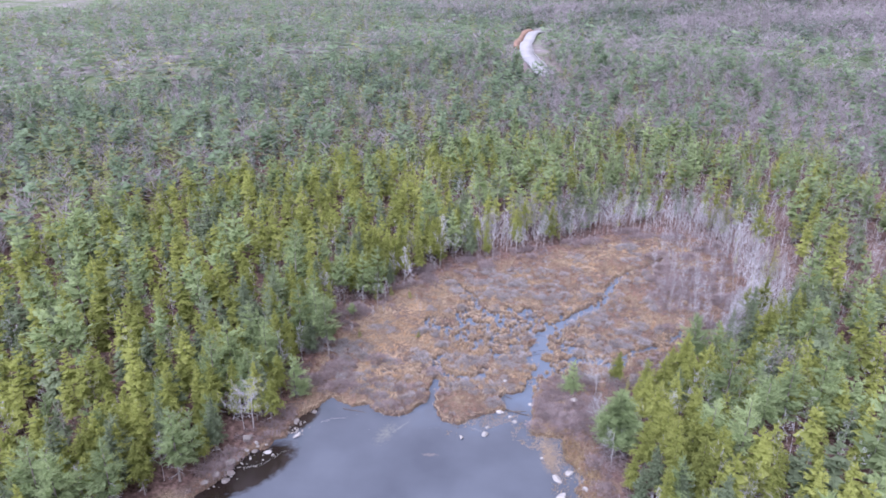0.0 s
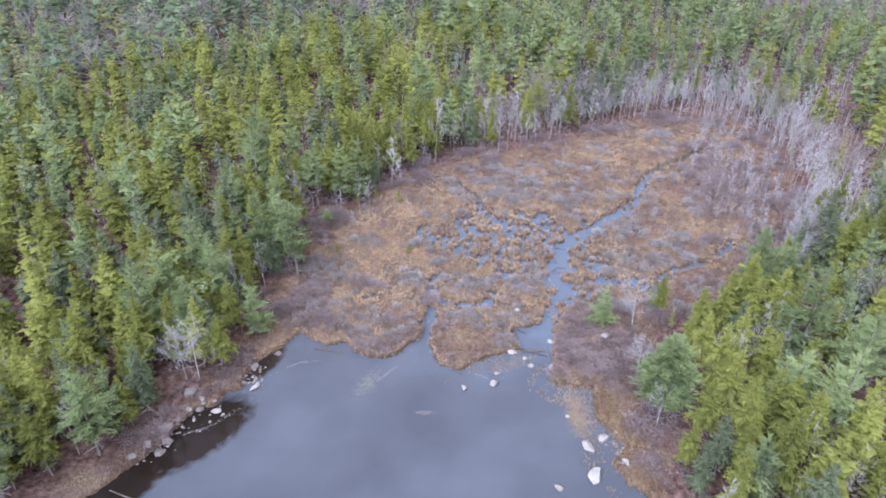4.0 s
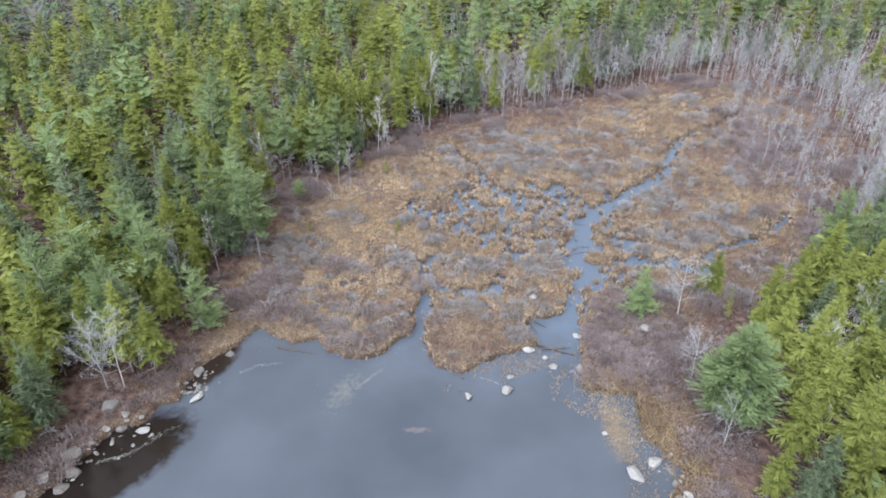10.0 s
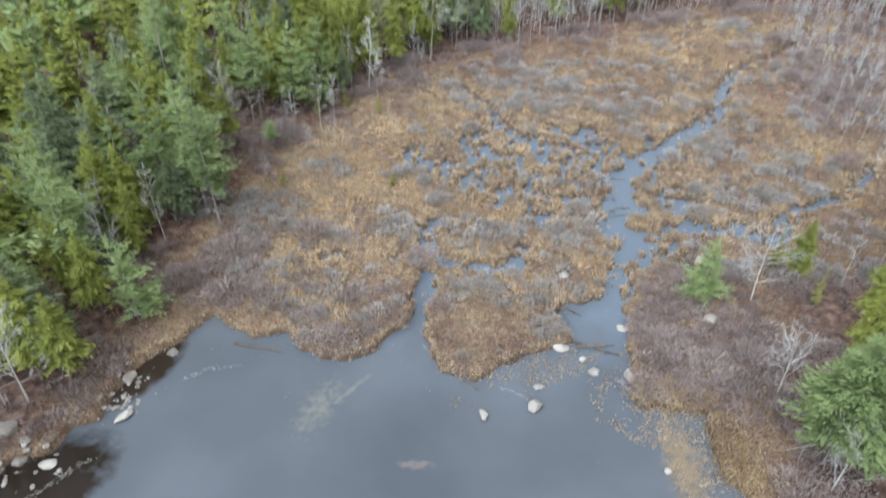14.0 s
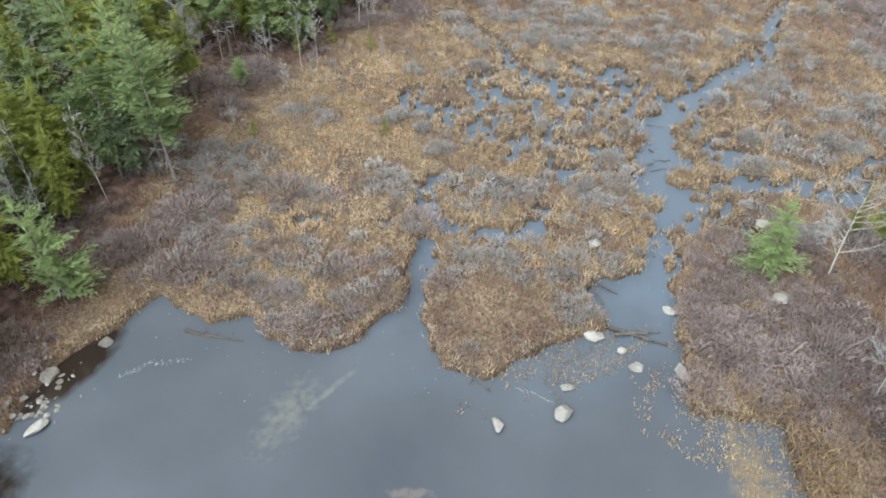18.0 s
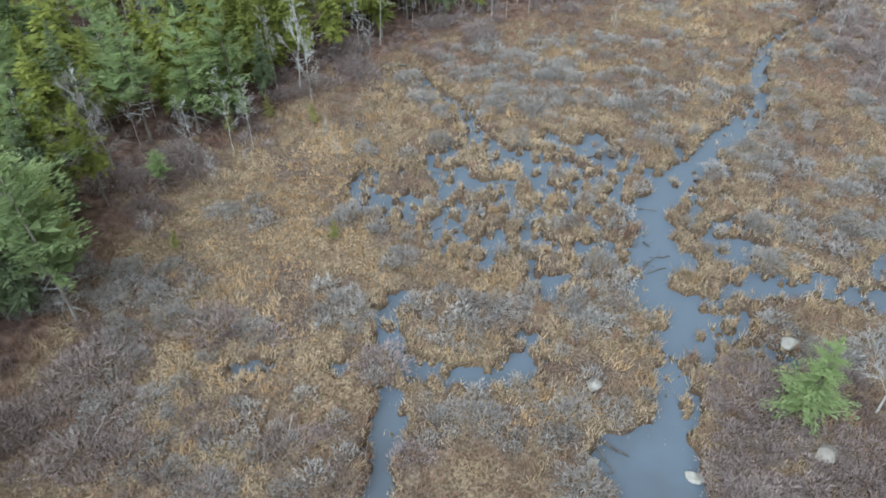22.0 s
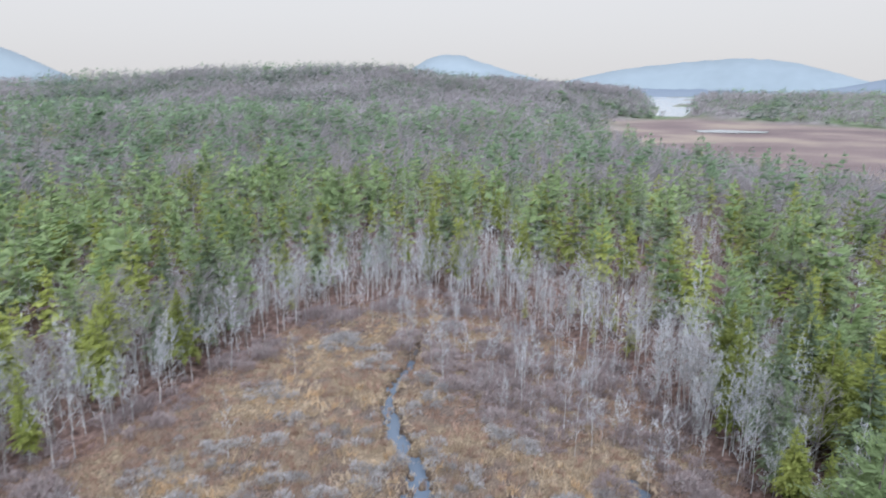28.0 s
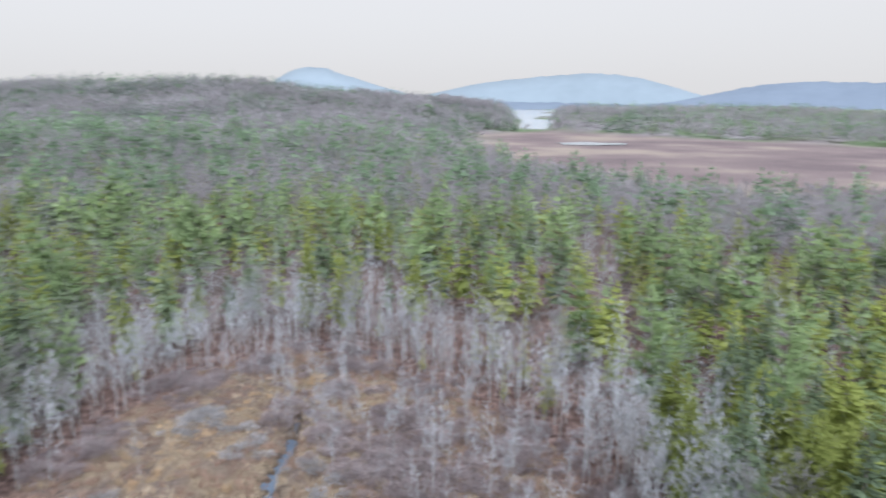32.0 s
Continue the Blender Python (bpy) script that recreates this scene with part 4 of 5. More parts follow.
near_tall = np.array([nr.uniform(*TALL[NAMES[k]]) for k in near_kind]) * (0.8 + 0.2 * np.clip(edge_near / 12, 0, 1)) * np.where(wet_foot, 0.72, 1)
LIMIT = {"pine": 55, "olive": 165, "fir": 55, "tawny": 40, "bare": 210, "birch": 150, "maple": 50}
as_thing = np.zeros(len(near_points), bool)
for k, name in enumerate(NAMES):
    rows = np.where(near_kind == k)[0]
    rows = rows[np.argsort(edge_near[rows])][: LIMIT[name]]
    as_thing[rows] = True
for i in np.where(as_thing)[0]:
    plant(NAMES[near_kind[i]], float(near_points[i, 0]), float(near_points[i, 1]), float(near_tall[i]))


def bare_puff(r, blades, wide, width):
    """A far leafless crown: steep brush of branches along the upper stem."""
    s = Soup()
    for k in range(blades):
        u = r.uniform(0.3, 0.9)
        a = r.uniform(0, math.tau)
        d = np.array([math.cos(a), math.sin(a), r.uniform(0.5, 1.3)])
        s.tris(spray(r, np.array([math.cos(a), math.sin(a), 0]) * wide * r.uniform(0, 0.5) + (0, 0, u - 0.1), d, wide * 1.25, width, 1, 0.3, 0.4, 1.0, True))
    return s


def simple_shapes(kind, r, level):
    """Lighter shapes for the joined woods: level 3 nearest, 0 near, 1 further, 2 far."""
    out = []
    for _ in range(4):
        if kind == "pine":
            boughs, n, wide, fat = ((34, 13, 0.44, 0.46), (16, 4, 0.66, 0.6), (8, 1, 0.95, 0.75), (50, 26, 0.38, 0.34))[level]
            s = pine_crown(r, 1.0, r.uniform(0.2, 0.4), boughs, n, wide, fat, 1.3)
        elif kind in ("olive", "fir", "tawny"):
            boughs, n, long, fat = ((36, 7, 0.56, 0.56), (17, 3, 0.76, 0.64), (8, 1, 0.95, 0.8), (60, 14, 0.46, 0.38))[level]
            s = cone_crown(r, 1.0, r.uniform(0.16, 0.34) if level in (0, 3) else 0.15, r.uniform(0.18, 0.23), r.uniform(0.6, 0.8), boughs, n, long, fat, 1.35)
        else:
            wide = {"maple": 0.27, "bare": 0.17, "birch": 0.14}[kind]
            s = bare_shape(r, 1.0, 12, 4, 3, wide, 0.26, 1.2)[1] if level == 0 else bare_puff(r, (44, 15)[level - 1], wide, (0.022, 0.055)[level - 1])
        out.append(s.array())
    return out


def unit_stem(r, thick):
    """A stem one metre high with the stubs of dead branches."""
    s, _ = trunk_mesh(r, "stem", 0.9, None, thick, 0.035, 3, 3)
    for k in range(9):
        a = r.uniform(0, math.tau)
        s.tris(spray(r, (0, 0, r.uniform(0.1, 0.42)), (math.cos(a), math.sin(a), r.uniform(-0.2, 0.3)), 0.09, 0.006, 1, 0.2, 0.3, 1.0, True))
    return s.array()


def woods(name, label, points, heights, shapes, mat, seed, girth=1.0):
    """One joined mesh of many trees of a kind."""
    r = np.random.default_rng(seed)
    zs = ground_height(points[:, 0], points[:, 1]) - 0.05
    which = r.integers(len(shapes), size=len(points))
    blocks = []
    for s, shape in enumerate(shapes):
        rows = np.where(which == s)[0]
        if not len(rows):
            continue
        a = r.uniform(0, math.tau, len(rows))
        g = girth * r.uniform(0.85, 1.2, len(rows)) * heights[rows]
        c, q = np.cos(a) * g, np.sin(a) * g
        x = shape[None, :, 0] * c[:, None] - shape[None, :, 1] * q[:, None] + points[rows, 0][:, None]
        y = shape[None, :, 0] * q[:, None] + shape[None, :, 1] * c[:, None] + points[rows, 1][:, None]
        z = shape[None, :, 2] * heights[rows][:, None] + zs[rows][:, None]
        blocks.append(np.stack([x, y, z], 2).reshape(-1, 3))
    v = np.concatenate(blocks)
    me = mesh_of(name, v, np.arange(len(v)).reshape(-1, 3), [mat])
    own = np.concatenate([np.repeat(r.random(int((which == s).sum())), len(shape)) for s, shape in enumerate(shapes)])
    me.attributes.new("tint", "FLOAT", "POINT").data.foreach_set("value", own.astype(np.float32))
    return tagged(new(name, me), label, "woods", kind="stuff")


MATS = {"pine": PINE, "olive": OLIVE, "fir": GREEN, "tawny": TAWNY, "bare": TWIG, "birch": TWIG, "maple": MAUVE}
# conifers of the outer rings take the needles tinted with haze
FAR_MATS = {"pine": HAZY_PINE, "fir": HAZY_FIR, "olive": HAZY_CEDAR, "bare": HILL_TWIG, "birch": HILL_TWIG, "maple": HILL_TWIG}
FOREST = {"pine": "pine_woods", "olive": "cedar_woods", "fir": "fir_woods", "tawny": "larch_woods", "bare": "bare_woods", "birch": "birch_woods", "maple": "maple_woods"}
WORDS = {"pine": "blue-green pines crowding the woods", "olive": "olive-green cedars crowding the woods", "fir": "dark pointed firs in the woods",
         "tawny": "yellow-green larches among the woods", "bare": "pale leafless trees among the woods", "birch": "thin white birches behind the marsh",
         "maple": "mauve-grey leafless crowns in the woods"}
sr = np.random.default_rng(77)
rest = ~as_thing
stem_points, stem_heights, pale_points, pale_heights = [], [], [], []
for k, name in enumerate(NAMES):
    rows = np.where((near_kind == k) & rest)[0]
    if len(rows):
        close = (edge_near[rows] < 26) & (near_points[rows, 1] < 178) & (k < 4)
        if close.any():
            woods("edge_" + FOREST[name], WORDS[name] + " close behind the shore", near_points[rows[close]], near_tall[rows[close]], simple_shapes(name, sr, 3), MATS[name], 120 + k)
        woods(FOREST[name], WORDS[name], near_points[rows[~close]], near_tall[rows[~close]], simple_shapes(name, sr, 0), MATS[name], 100 + k)
        (stem_points if name in ("pine", "olive", "fir", "tawny", "maple") else pale_points).append(near_points[rows])
        (stem_heights if name in ("pine", "olive", "fir", "tawny", "maple") else pale_heights).append(near_tall[rows])
for name, label, pts, hs, mat in (("woods_trunks", "dark trunks under the crowns", stem_points, stem_heights, BARK), ("pale_trunks", "pale thin trunks at the wet edge", pale_points, pale_heights, PALE_BARK)):
    if pts:
        woods(name, label, np.concatenate(pts), np.concatenate(hs), [unit_stem(sr, 0.01 if mat is BARK else 0.0055) for _ in range(4)], mat, 140)


def ring(step, low, high, bounds, level, seed, tag, grow_x, behind=False, slope=False):
    p, r = scattered(step, *bounds, seed)
    e = inside_distance(MEADOW, p[:, 0], p[:, 1])
    ok = (e >= low) & (e < high) & (seen(p[:, 0], p[:, 1]) ^ behind) & (fen_distance(p[:, 0], p[:, 1]) > 0.01) & (lake_distance(p[:, 0], p[:, 1]) > 0.12)
    ok &= (p[:, 1] < 1130) | (p[:, 0] > 450) | (p[:, 0] < 60)
    ok &= line_distance(ROAD, p[:, 0], p[:, 1]) > 13
    p, e = p[ok], e[ok]
    if slope:
        on_hill = (bump_at(p[:, 0], p[:, 1], 330, 930, 330, 160, -22) > 0.15) & (p[:, 1] < 945)
        p, e = p[on_hill], e[on_hill]
    kinds = shares(p[:, 0], p[:, 1], r)
    # the long hill is bare hardwood with conifers on its crest and foot
    hill = bump_at(p[:, 0], p[:, 1], 330, 930, 330, 160, -22)
    hard = (hill > 0.2) & (hill < 0.93) & (r.random(len(p)) < np.clip(0.16 + 0.5 * ripple(p[:, 0], p[:, 1], 150, 43) + 0.45 * np.clip((p[:, 0] - 120) / 150, 0, 1) - 0.5 * np.clip((hill - 0.75) / 0.15, 0, 1), 0.05, 0.92))
    kinds = np.where(hard, np.where(r.random(len(p)) < 0.9, 6, 4), kinds)
    kinds = np.where((hill > 0.15) & ~hard & (r.random(len(p)) < 0.7), 2, kinds)
    for k, name in enumerate(NAMES):
        rows = np.where(kinds == k)[0]
        if len(rows):
            hs = r.uniform(*TALL[name], len(rows)) * (1.0 if level < 2 else 1.05)
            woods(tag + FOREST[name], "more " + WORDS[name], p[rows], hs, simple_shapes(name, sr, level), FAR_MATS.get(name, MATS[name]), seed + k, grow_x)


ROAD = [(5.5, 467), (1.5, 481), (-3.7, 504.5), (-8.9, 531), (-13, 566), (-15.4, 609), (-16.5, 660), (-16.5, 710), (-14, 758), (-8, 785)]
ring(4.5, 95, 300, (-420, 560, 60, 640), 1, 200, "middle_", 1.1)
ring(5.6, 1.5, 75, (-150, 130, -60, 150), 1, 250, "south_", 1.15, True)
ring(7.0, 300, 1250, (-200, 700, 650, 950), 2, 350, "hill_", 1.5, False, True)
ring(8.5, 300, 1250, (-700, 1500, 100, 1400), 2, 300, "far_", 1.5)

# the pale road through the far woods, with its cut bank and guard rail
def smooth_line(points, each=6):
    out = []
    for i in range(len(points) - 1):
        a, b, c, d = (np.array(points[min(max(k, 0), len(points) - 1)], float) for k in (i - 1, i, i + 1, i + 2))
        for t in np.arange(each) / each:
            out.append(0.5 * (2 * b + (c - a) * t + (2 * a - 5 * b + 4 * c - d) * t ** 2 + (3 * b - a - 3 * c + d) * t ** 3))
    return np.array(out + [points[-1]])


def strip(name, label, line, low, high, lift_low, lift_high, mat, deep, category="road"):
    """A band along the road between two offsets from its middle, to the west where they are above zero."""
    d = np.gradient(line, axis=0)
    d /= np.linalg.norm(d, axis=1)[:, None]
    base = ground_height(line[:, 0], line[:, 1])
    v = []
    for off, lift in ((low, lift_low), (high, lift_high)):
        v.append(np.stack([line[:, 0] - d[:, 1] * off, line[:, 1] + d[:, 0] * off, base + lift], 1))
    v = np.stack(v, 1).reshape(-1, 3)
    k = np.arange(len(line) - 1) * 2
    ob = new(name, mesh_of(name, v, np.stack([k, k + 1, k + 3, k + 2], 1), [mat]))
    bed = ob.modifiers.new("bed", "SOLIDIFY")
    bed.thickness, bed.offset = deep, 0
    return tagged(ob, label, category, kind="structure")


road_line = smooth_line(ROAD)
strip("road", "pale grey road winding through the far woods", road_line, -5.0, 5.0, 1.0, 1.0, GRAVEL, 1.2)
strip("road_bank", "rusty cut bank beside the far road", road_line[26:52], 5.2, 9.5, 1.0, 3.2, RUST, 0.8, "bank")
strip("guard_rail", "thin pale guard rail along the far road", road_line[1:28], -5.4, -5.2, 2.3, 1.7, GRAVEL, 0.25, "guard rail")

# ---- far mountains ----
# the air's blue haze is mixed into these base colours, palest furthest off
HAZE_NEAR = material("hazed_near_hill", [(0.142, 0.168, 0.206), (0.155, 0.183, 0.222), (0.168, 0.197, 0.237)], (0.004, 0.03), 1.0, spec=0.0)
HAZE_FAR = material("hazed_far_hill", [(0.187, 0.22, 0.244), (0.2, 0.235, 0.26), (0.213, 0.25, 0.275)], (0.003, 0.02), 1.0, spec=0.0)


def ridge(name, label, bearing, spread, distance, peaks, mat, seed):
    """A mountain range as a long solid ridge: peaks are (share of its length, height, width share)."""
    n = 60
    r = np.random.default_rng(seed)
    v, f = [], []
    for i in range(n + 1):
        u = i / n
        a = radians(bearing + spread * (u - 0.5))
        h = sum(ph * math.exp(-0.5 * ((u - pu) / pw) ** 2) for pu, ph, pw in peaks) + r.normal(0, 1.2) * min(u, 1 - u) * 4
        for k, (dd, hh) in enumerate(((-260, -2.0), (-130, h * 0.6), (0, h), (260, -2.0))):
            v.append((distance * math.sin(a) + dd * math.sin(a), 140 + (distance + dd) * math.cos(a), hh))
        if i:
            for k in range(3):
                b = 4 * i + k
                f.append((b - 4, b, b + 1, b - 3))
    ob = new(name, mesh_of(name, np.array(v), np.array(f), [mat], smooth=True))
    return tagged(ob, label, "mountain", kind="structure")


ridge("backdrop_west", "pale haze-blue mountain beyond the woods", -3, 22, 4200, [(0.3, 190, 0.2), (0.66, 195, 0.16)], HAZE_FAR, 1)
ridge("backdrop_middle", "rounded haze-blue mountain behind the wooded hill", 37, 30, 3900, [(0.33, 105, 0.07), (0.43, 125, 0.08), (0.58, 70, 0.1)], HAZE_FAR, 2)
ridge("backdrop_east", "broad pale haze-blue mountain beyond the lake", 54, 32, 4300, [(0.28, 90, 0.12), (0.5, 125, 0.13), (0.68, 105, 0.12)], HAZE_FAR, 3)
ridge("backdrop_near_east", "haze-blue hill sloping down beyond the fen", 76, 36, 3400, [(0.3, 70, 0.12), (0.6, 105, 0.2)], HAZE_NEAR, 4)
ridge("backdrop_shore", "low dark haze-blue shore beyond the lake", 48, 30, 2700, [(0.5, 26, 0.4)], HAZE_NEAR, 5)

# a shallow pool lying open in the fen
pool_v = [(520 + 34 * math.cos(a) * (0.75 + 0.25 * math.sin(3 * a + 1)) * 0.8 + 16 * math.sin(a), 496 - 22 * math.cos(a) + 12 * math.sin(a) + 3 * math.sin(5 * a), 0.75)
          for a in np.linspace(0, math.tau, 40, endpoint=False)]
pool = bpy.data.meshes.new("fen_pool")
pool.from_pydata(pool_v, [], [tuple(range(40))])
pool.materials.append(LAKE)
tagged(new("fen_pool", pool), "pale shallow pool in the far brown fen", "water", kind="structure")


# ---- boulders, logs and shore stones ----
def boulder_mesh(r, name, mat, squash=0.6):
    bm = bmesh.new()
    bmesh.ops.create_icosphere(bm, subdivisions=3, radius=1.0)
    planes = [(Vector(r.normal(0, 1, 3)).normalized(), r.uniform(0.5, 0.88)) for _ in range(14)]
    for v in bm.verts:
        p = v.co.copy()
        for nrm, d in planes:
            over = p.dot(nrm) - d
            if over > 0:
                p -= nrm * over
        p *= 1 + 0.05 * noise.noise(p * 2.5)
        v.co = (p.x, p.y, p.z * squash)
    me = bpy.data.meshes.new(name)
    bm.to_mesh(me)
    bm.free()
    me.materials.append(mat)
    return me


br = np.random.default_rng(9)
PALE_ROCKS = [boulder_mesh(br, "pale_boulder", STONE, s) for s in (0.55, 0.7, 0.6, 0.5)]
GREY_ROCKS = [boulder_mesh(br, "grey_boulder", GREY_STONE, s) for s in (0.6, 0.75, 0.55)]


def boulder(x, y, size, shapes, label, group, long=1.3, turn=None, sink=0.25):
    ob = new("boulder", shapes[int(br.integers(len(shapes)))])
    z = max(float(ground_height(np.array([x]), np.array([y]))[0]), -0.15)
    ob.matrix_basis = pose(x, y, z + size * (0.5 - sink) * 0.6, br.normal(0, 8), br.normal(0, 8), br.uniform(0, 360) if turn is None else turn) @ Matrix.Diagonal((size * long / 2, size / 2, size / 2, 1))
    tagged(ob, label, "boulder", group)


for x, y, size, long, turn in [(1.4, 128.2, 1.0, 1.5, 110), (5.7, 129.8, 1.5, 1.15, 20), (13.8, 134.6, 1.1, 1.9, 100), (7.7, 137.1, 1.3, 1.4, 150), (7.7, 146.9, 1.2, 1.2, 60),
                               (22.3, 151.6, 1.25, 1.5, 10), (7.3, 141.0, 0.9, 1.3, 40), (13.6, 140.6, 1.0, 1.5, 150), (10.8, 134.6, 1.0, 1.4, 0), (9.8, 136.0, 0.8, 1.3, 20),
                               (5.8, 132.0, 0.8, 1.6, 170), (16.3, 125.0, 0.8, 1.2, 0), (19.8, 115.3, 1.9, 1.5, 60), (18.8, 120.1, 1.4, 2.0, 130),
                               (21.0, 121.8, 1.4, 1.3, 20), (15.3, 112.8, 1.1, 1.2, 0), (-28.4, 123.3, 1.2, 1.5, 70)]:
    boulder(x, y, size, PALE_ROCKS, "pale grey-white granite boulder in the shallows", "pale boulders", long, turn, 0.1)
for x, y, size in [(21.9, 142.3, 1.5), (-27.8, 131.0, 1.1), (-36.7, 113.2, 2.0), (-36.1, 111.9, 1.5), (-37.7, 110.4, 1.6), (-36.0, 110.2, 1.4), (-36.3, 119.9, 2.0), (-34.4, 119.3, 1.1), (-34.3, 118.0, 1.2),
                   (-32.0, 118.1, 1.2), (-36.0, 115.3, 1.0), (-35.4, 117.2, 0.8), (-38.9, 108.2, 1.3), (-30.2, 127.4, 1.5), (-38.0, 115.9, 0.9), (-39.9, 111.2, 0.8), (22.8, 119.6, 0.9), (23.6, 117.6, 1.0), (22.4, 121.2, 0.9)]:
    boulder(x, y, size, GREY_ROCKS + PALE_ROCKS[:1], "weathered grey boulder on the shore", "shore boulders")
for k in range(190):
    if k < 80:
        u = br.random()
        x, y = -38.5 + 6.5 * u + br.normal(0, 0.9), 108 + 11 * u + br.normal(0, 0.9)
    elif k < 160:
        x, y = -29.3 + br.normal(0, 0.8), 125.3 + br.normal(0, 1.6)
    else:
        x, y = 21.8 + br.normal(0, 1.6), 120.5 + br.normal(0, 2.2)
    boulder(x, y, float(br.uniform(0.15, 0.6)), GREY_ROCKS if k % 3 else PALE_ROCKS, "small grey shore stone", "shore stones")


def log_thing(points, radius, label, name="fallen_log", mat=WOOD, stubs=3):
    r = np.random.default_rng(int(abs(points[0][0] * 7 + points[0][1] * 3)))
    s = Soup()
    a, b = np.array(points[0], float), np.array(points[1], float)
    n = 6
    pts = [a + (b - a) * i / n + r.normal(0, 0.04, 3) for i in range(n + 1)]
    s.tube(pts, [radius * (1 - 0.55 * i / n) for i in range(n + 1)], 7)
    root = new(name)
    part("stem", s.mesh("log_stem", mat, True), root)
    for k in range(stubs):
        q = a + (b - a) * r.uniform(0.35, 0.95)
        d = r.normal(0, 1, 3)
        d[2] = abs(d[2]) * 0.6
        e = q + d / np.linalg.norm(d) * r.uniform(0.4, 1.1)
        t = Soup()
        t.tube([q, (q + e) / 2 + r.normal(0, 0.05, 3), e], [radius * 0.35, radius * 0.25, 0.015], 5)
        part("branch_stub", t.mesh("log_stub", mat, True), root)
    tagged(root, label, "log", "fallen logs")


for x0, y0, z0, x1, y1, z1, rad in [(8.8, 138.0, 0.15, 13.0, 137.0, 0.1, 0.16), (9.2, 137.2, 0.3, 12.6, 138.2, 0.15, 0.12), (-3.4, 133.4, 0.05, 0.6, 131.0, 0.02, 0.13),
                                    (-22.5, 132.9, 0.05, -17.8, 132.6, 0.0, 0.14), (32.5, 160.8, 0.25, 38.5, 160.5, 0.3, 0.14), (9.4, 176.2, 0.2, 13.4, 178.6, 0.3, 0.1),
                                    (-14.5, 194.0, 0.9, -4.0, 194.8, 0.6, 0.14), (20.5, 184.5, 0.8, 17.5, 190.0, 1.2, 0.08), (-38.4, 113.8, 1.3, -35.6, 109.8, 0.1, 0.13),
                                    (6.4, 143.6, 0.4, 9.6, 141.8, 0.1, 0.1), (1.7, 146.5, 0.15, 3.8, 147.0, 0.2, 0.1), (-19.0, 170.5, 0.5, -9.0, 172.5, 0.5, 0.08),
                                    (13.5, 205, 1.2, 10.5, 198.5, 0.4, 0.1), (-30, 101.5, 0.1, -38.5, 103, 0.9, 0.13), (7.2, 142.8, 0.5, 8.6, 140.4, 0.1, 0.08)]:
    log_thing([(x0, y0, z0), (x1, y1, z1)], rad, "weathered grey fallen log at the water")
for x, y, h in [(9.3, 162.3, 3.2), (22.4, 176.8, 3.0), (12.2, 174.2, 2.2), (29.8, 191.5, 2.2), (14.8, 176.5, 1.8), (-11.5, 174.4, 5.5), (-11.2, 177, 6.0), (-13.4, 182, 5.0), (-14.6, 178, 4.5), (9.1, 160.8, 2.8), (-1.5, 186, 4)]:
    log_thing([(x, y, -0.2), (x + 0.15, y + 0.1, h)], 0.055, "bare standing dead snag in the marsh", "dead_snag", BARK, 4)

# thin dead sticks lying in the leads
lr = np.random.default_rng(31)
spots = np.stack([lr.uniform(-8, 24, 400), lr.uniform(158, 178, 400)], 1)
spots = spots[water_edge(spots[:, 0], spots[:, 1]) < -0.15][:16]
for x, y in spots:
    a, ln = lr.uniform(0, math.tau), lr.uniform(0.5, 1.2)
    dx, dy = float(math.cos(a) * ln), float(math.sin(a) * ln)
    log_thing([(x - dx, y - dy, 0.04), (x + dx, y + dy, float(lr.uniform(0.1, 0.5)))], 0.055, "thin dark dead stick lying in the marsh water", "dead_stick", WOOD, 2)

# a heap of drowned sticks where the bank has slumped
heap = new("stick_heap")
for k in range(11):
    stick = Soup()
    a, ln = br.uniform(0, math.tau), br.uniform(0.5, 1.3)
    q = np.array([7.4 + br.normal(0, 0.5), 144.5 + br.normal(0, 0.45), 0.12 + 0.1 * br.random()])
    d = np.array([math.cos(a), math.sin(a), br.uniform(-0.1, 0.35)]) * ln
    stick.tube([q - d / 2, q + br.normal(0, 0.06, 3), q + d / 2], [0.05, 0.04, 0.015], 5)
    part("stick", stick.mesh("stick", WOOD, True), heap)
tagged(heap, "heap of dark wet sticks at the pool's edge", "sticks")


# ---- marsh cover ----
def tuft_block(r, x, y, z, height, blades, width, spread):
    """Blades of one tuft for every place at once."""
    n = len(x)
    a = r.uniform(0, math.tau, (n, blades))
    lean = r.uniform(0.1, spread, (n, blades))
    h = height[:, None] * r.uniform(0.6, 1.15, (n, blades))
    bx, by = x[:, None] + r.normal(0, 0.16, (n, blades)), y[:, None] + r.normal(0, 0.16, (n, blades))
    tip = np.stack([bx + np.cos(a) * lean * h, by + np.sin(a) * lean * h, z[:, None] + h], 2)
    t = r.uniform(0, math.tau, (n, blades))
    wx, wy = np.cos(t) * width, np.sin(t) * width
    zz = np.repeat(z[:, None] - 0.08, blades, 1)
    return np.stack([np.stack([bx - wx, by - wy, zz], 2), np.stack([bx + wx, by + wy, zz], 2), tip], 2).reshape(-1, 3)


def cover(step, seed, x0=-40, x1=68, y0=98, y1=240, out=1.5):
    p, r = scattered(step, x0, x1, y0, y1, seed)
    e = inside_distance(MEADOW, p[:, 0], p[:, 1])
    w = water_edge(p[:, 0], p[:, 1])
    ok = (e < out) & (w > -0.02)
    return p[ok], w[ok], e[ok], r


def stuff(name, label, v, mat):
    return tagged(new(name, mesh_of(name, v, np.arange(len(v)).reshape(-1, 3), [mat])), label, "marsh plants", kind="stuff")


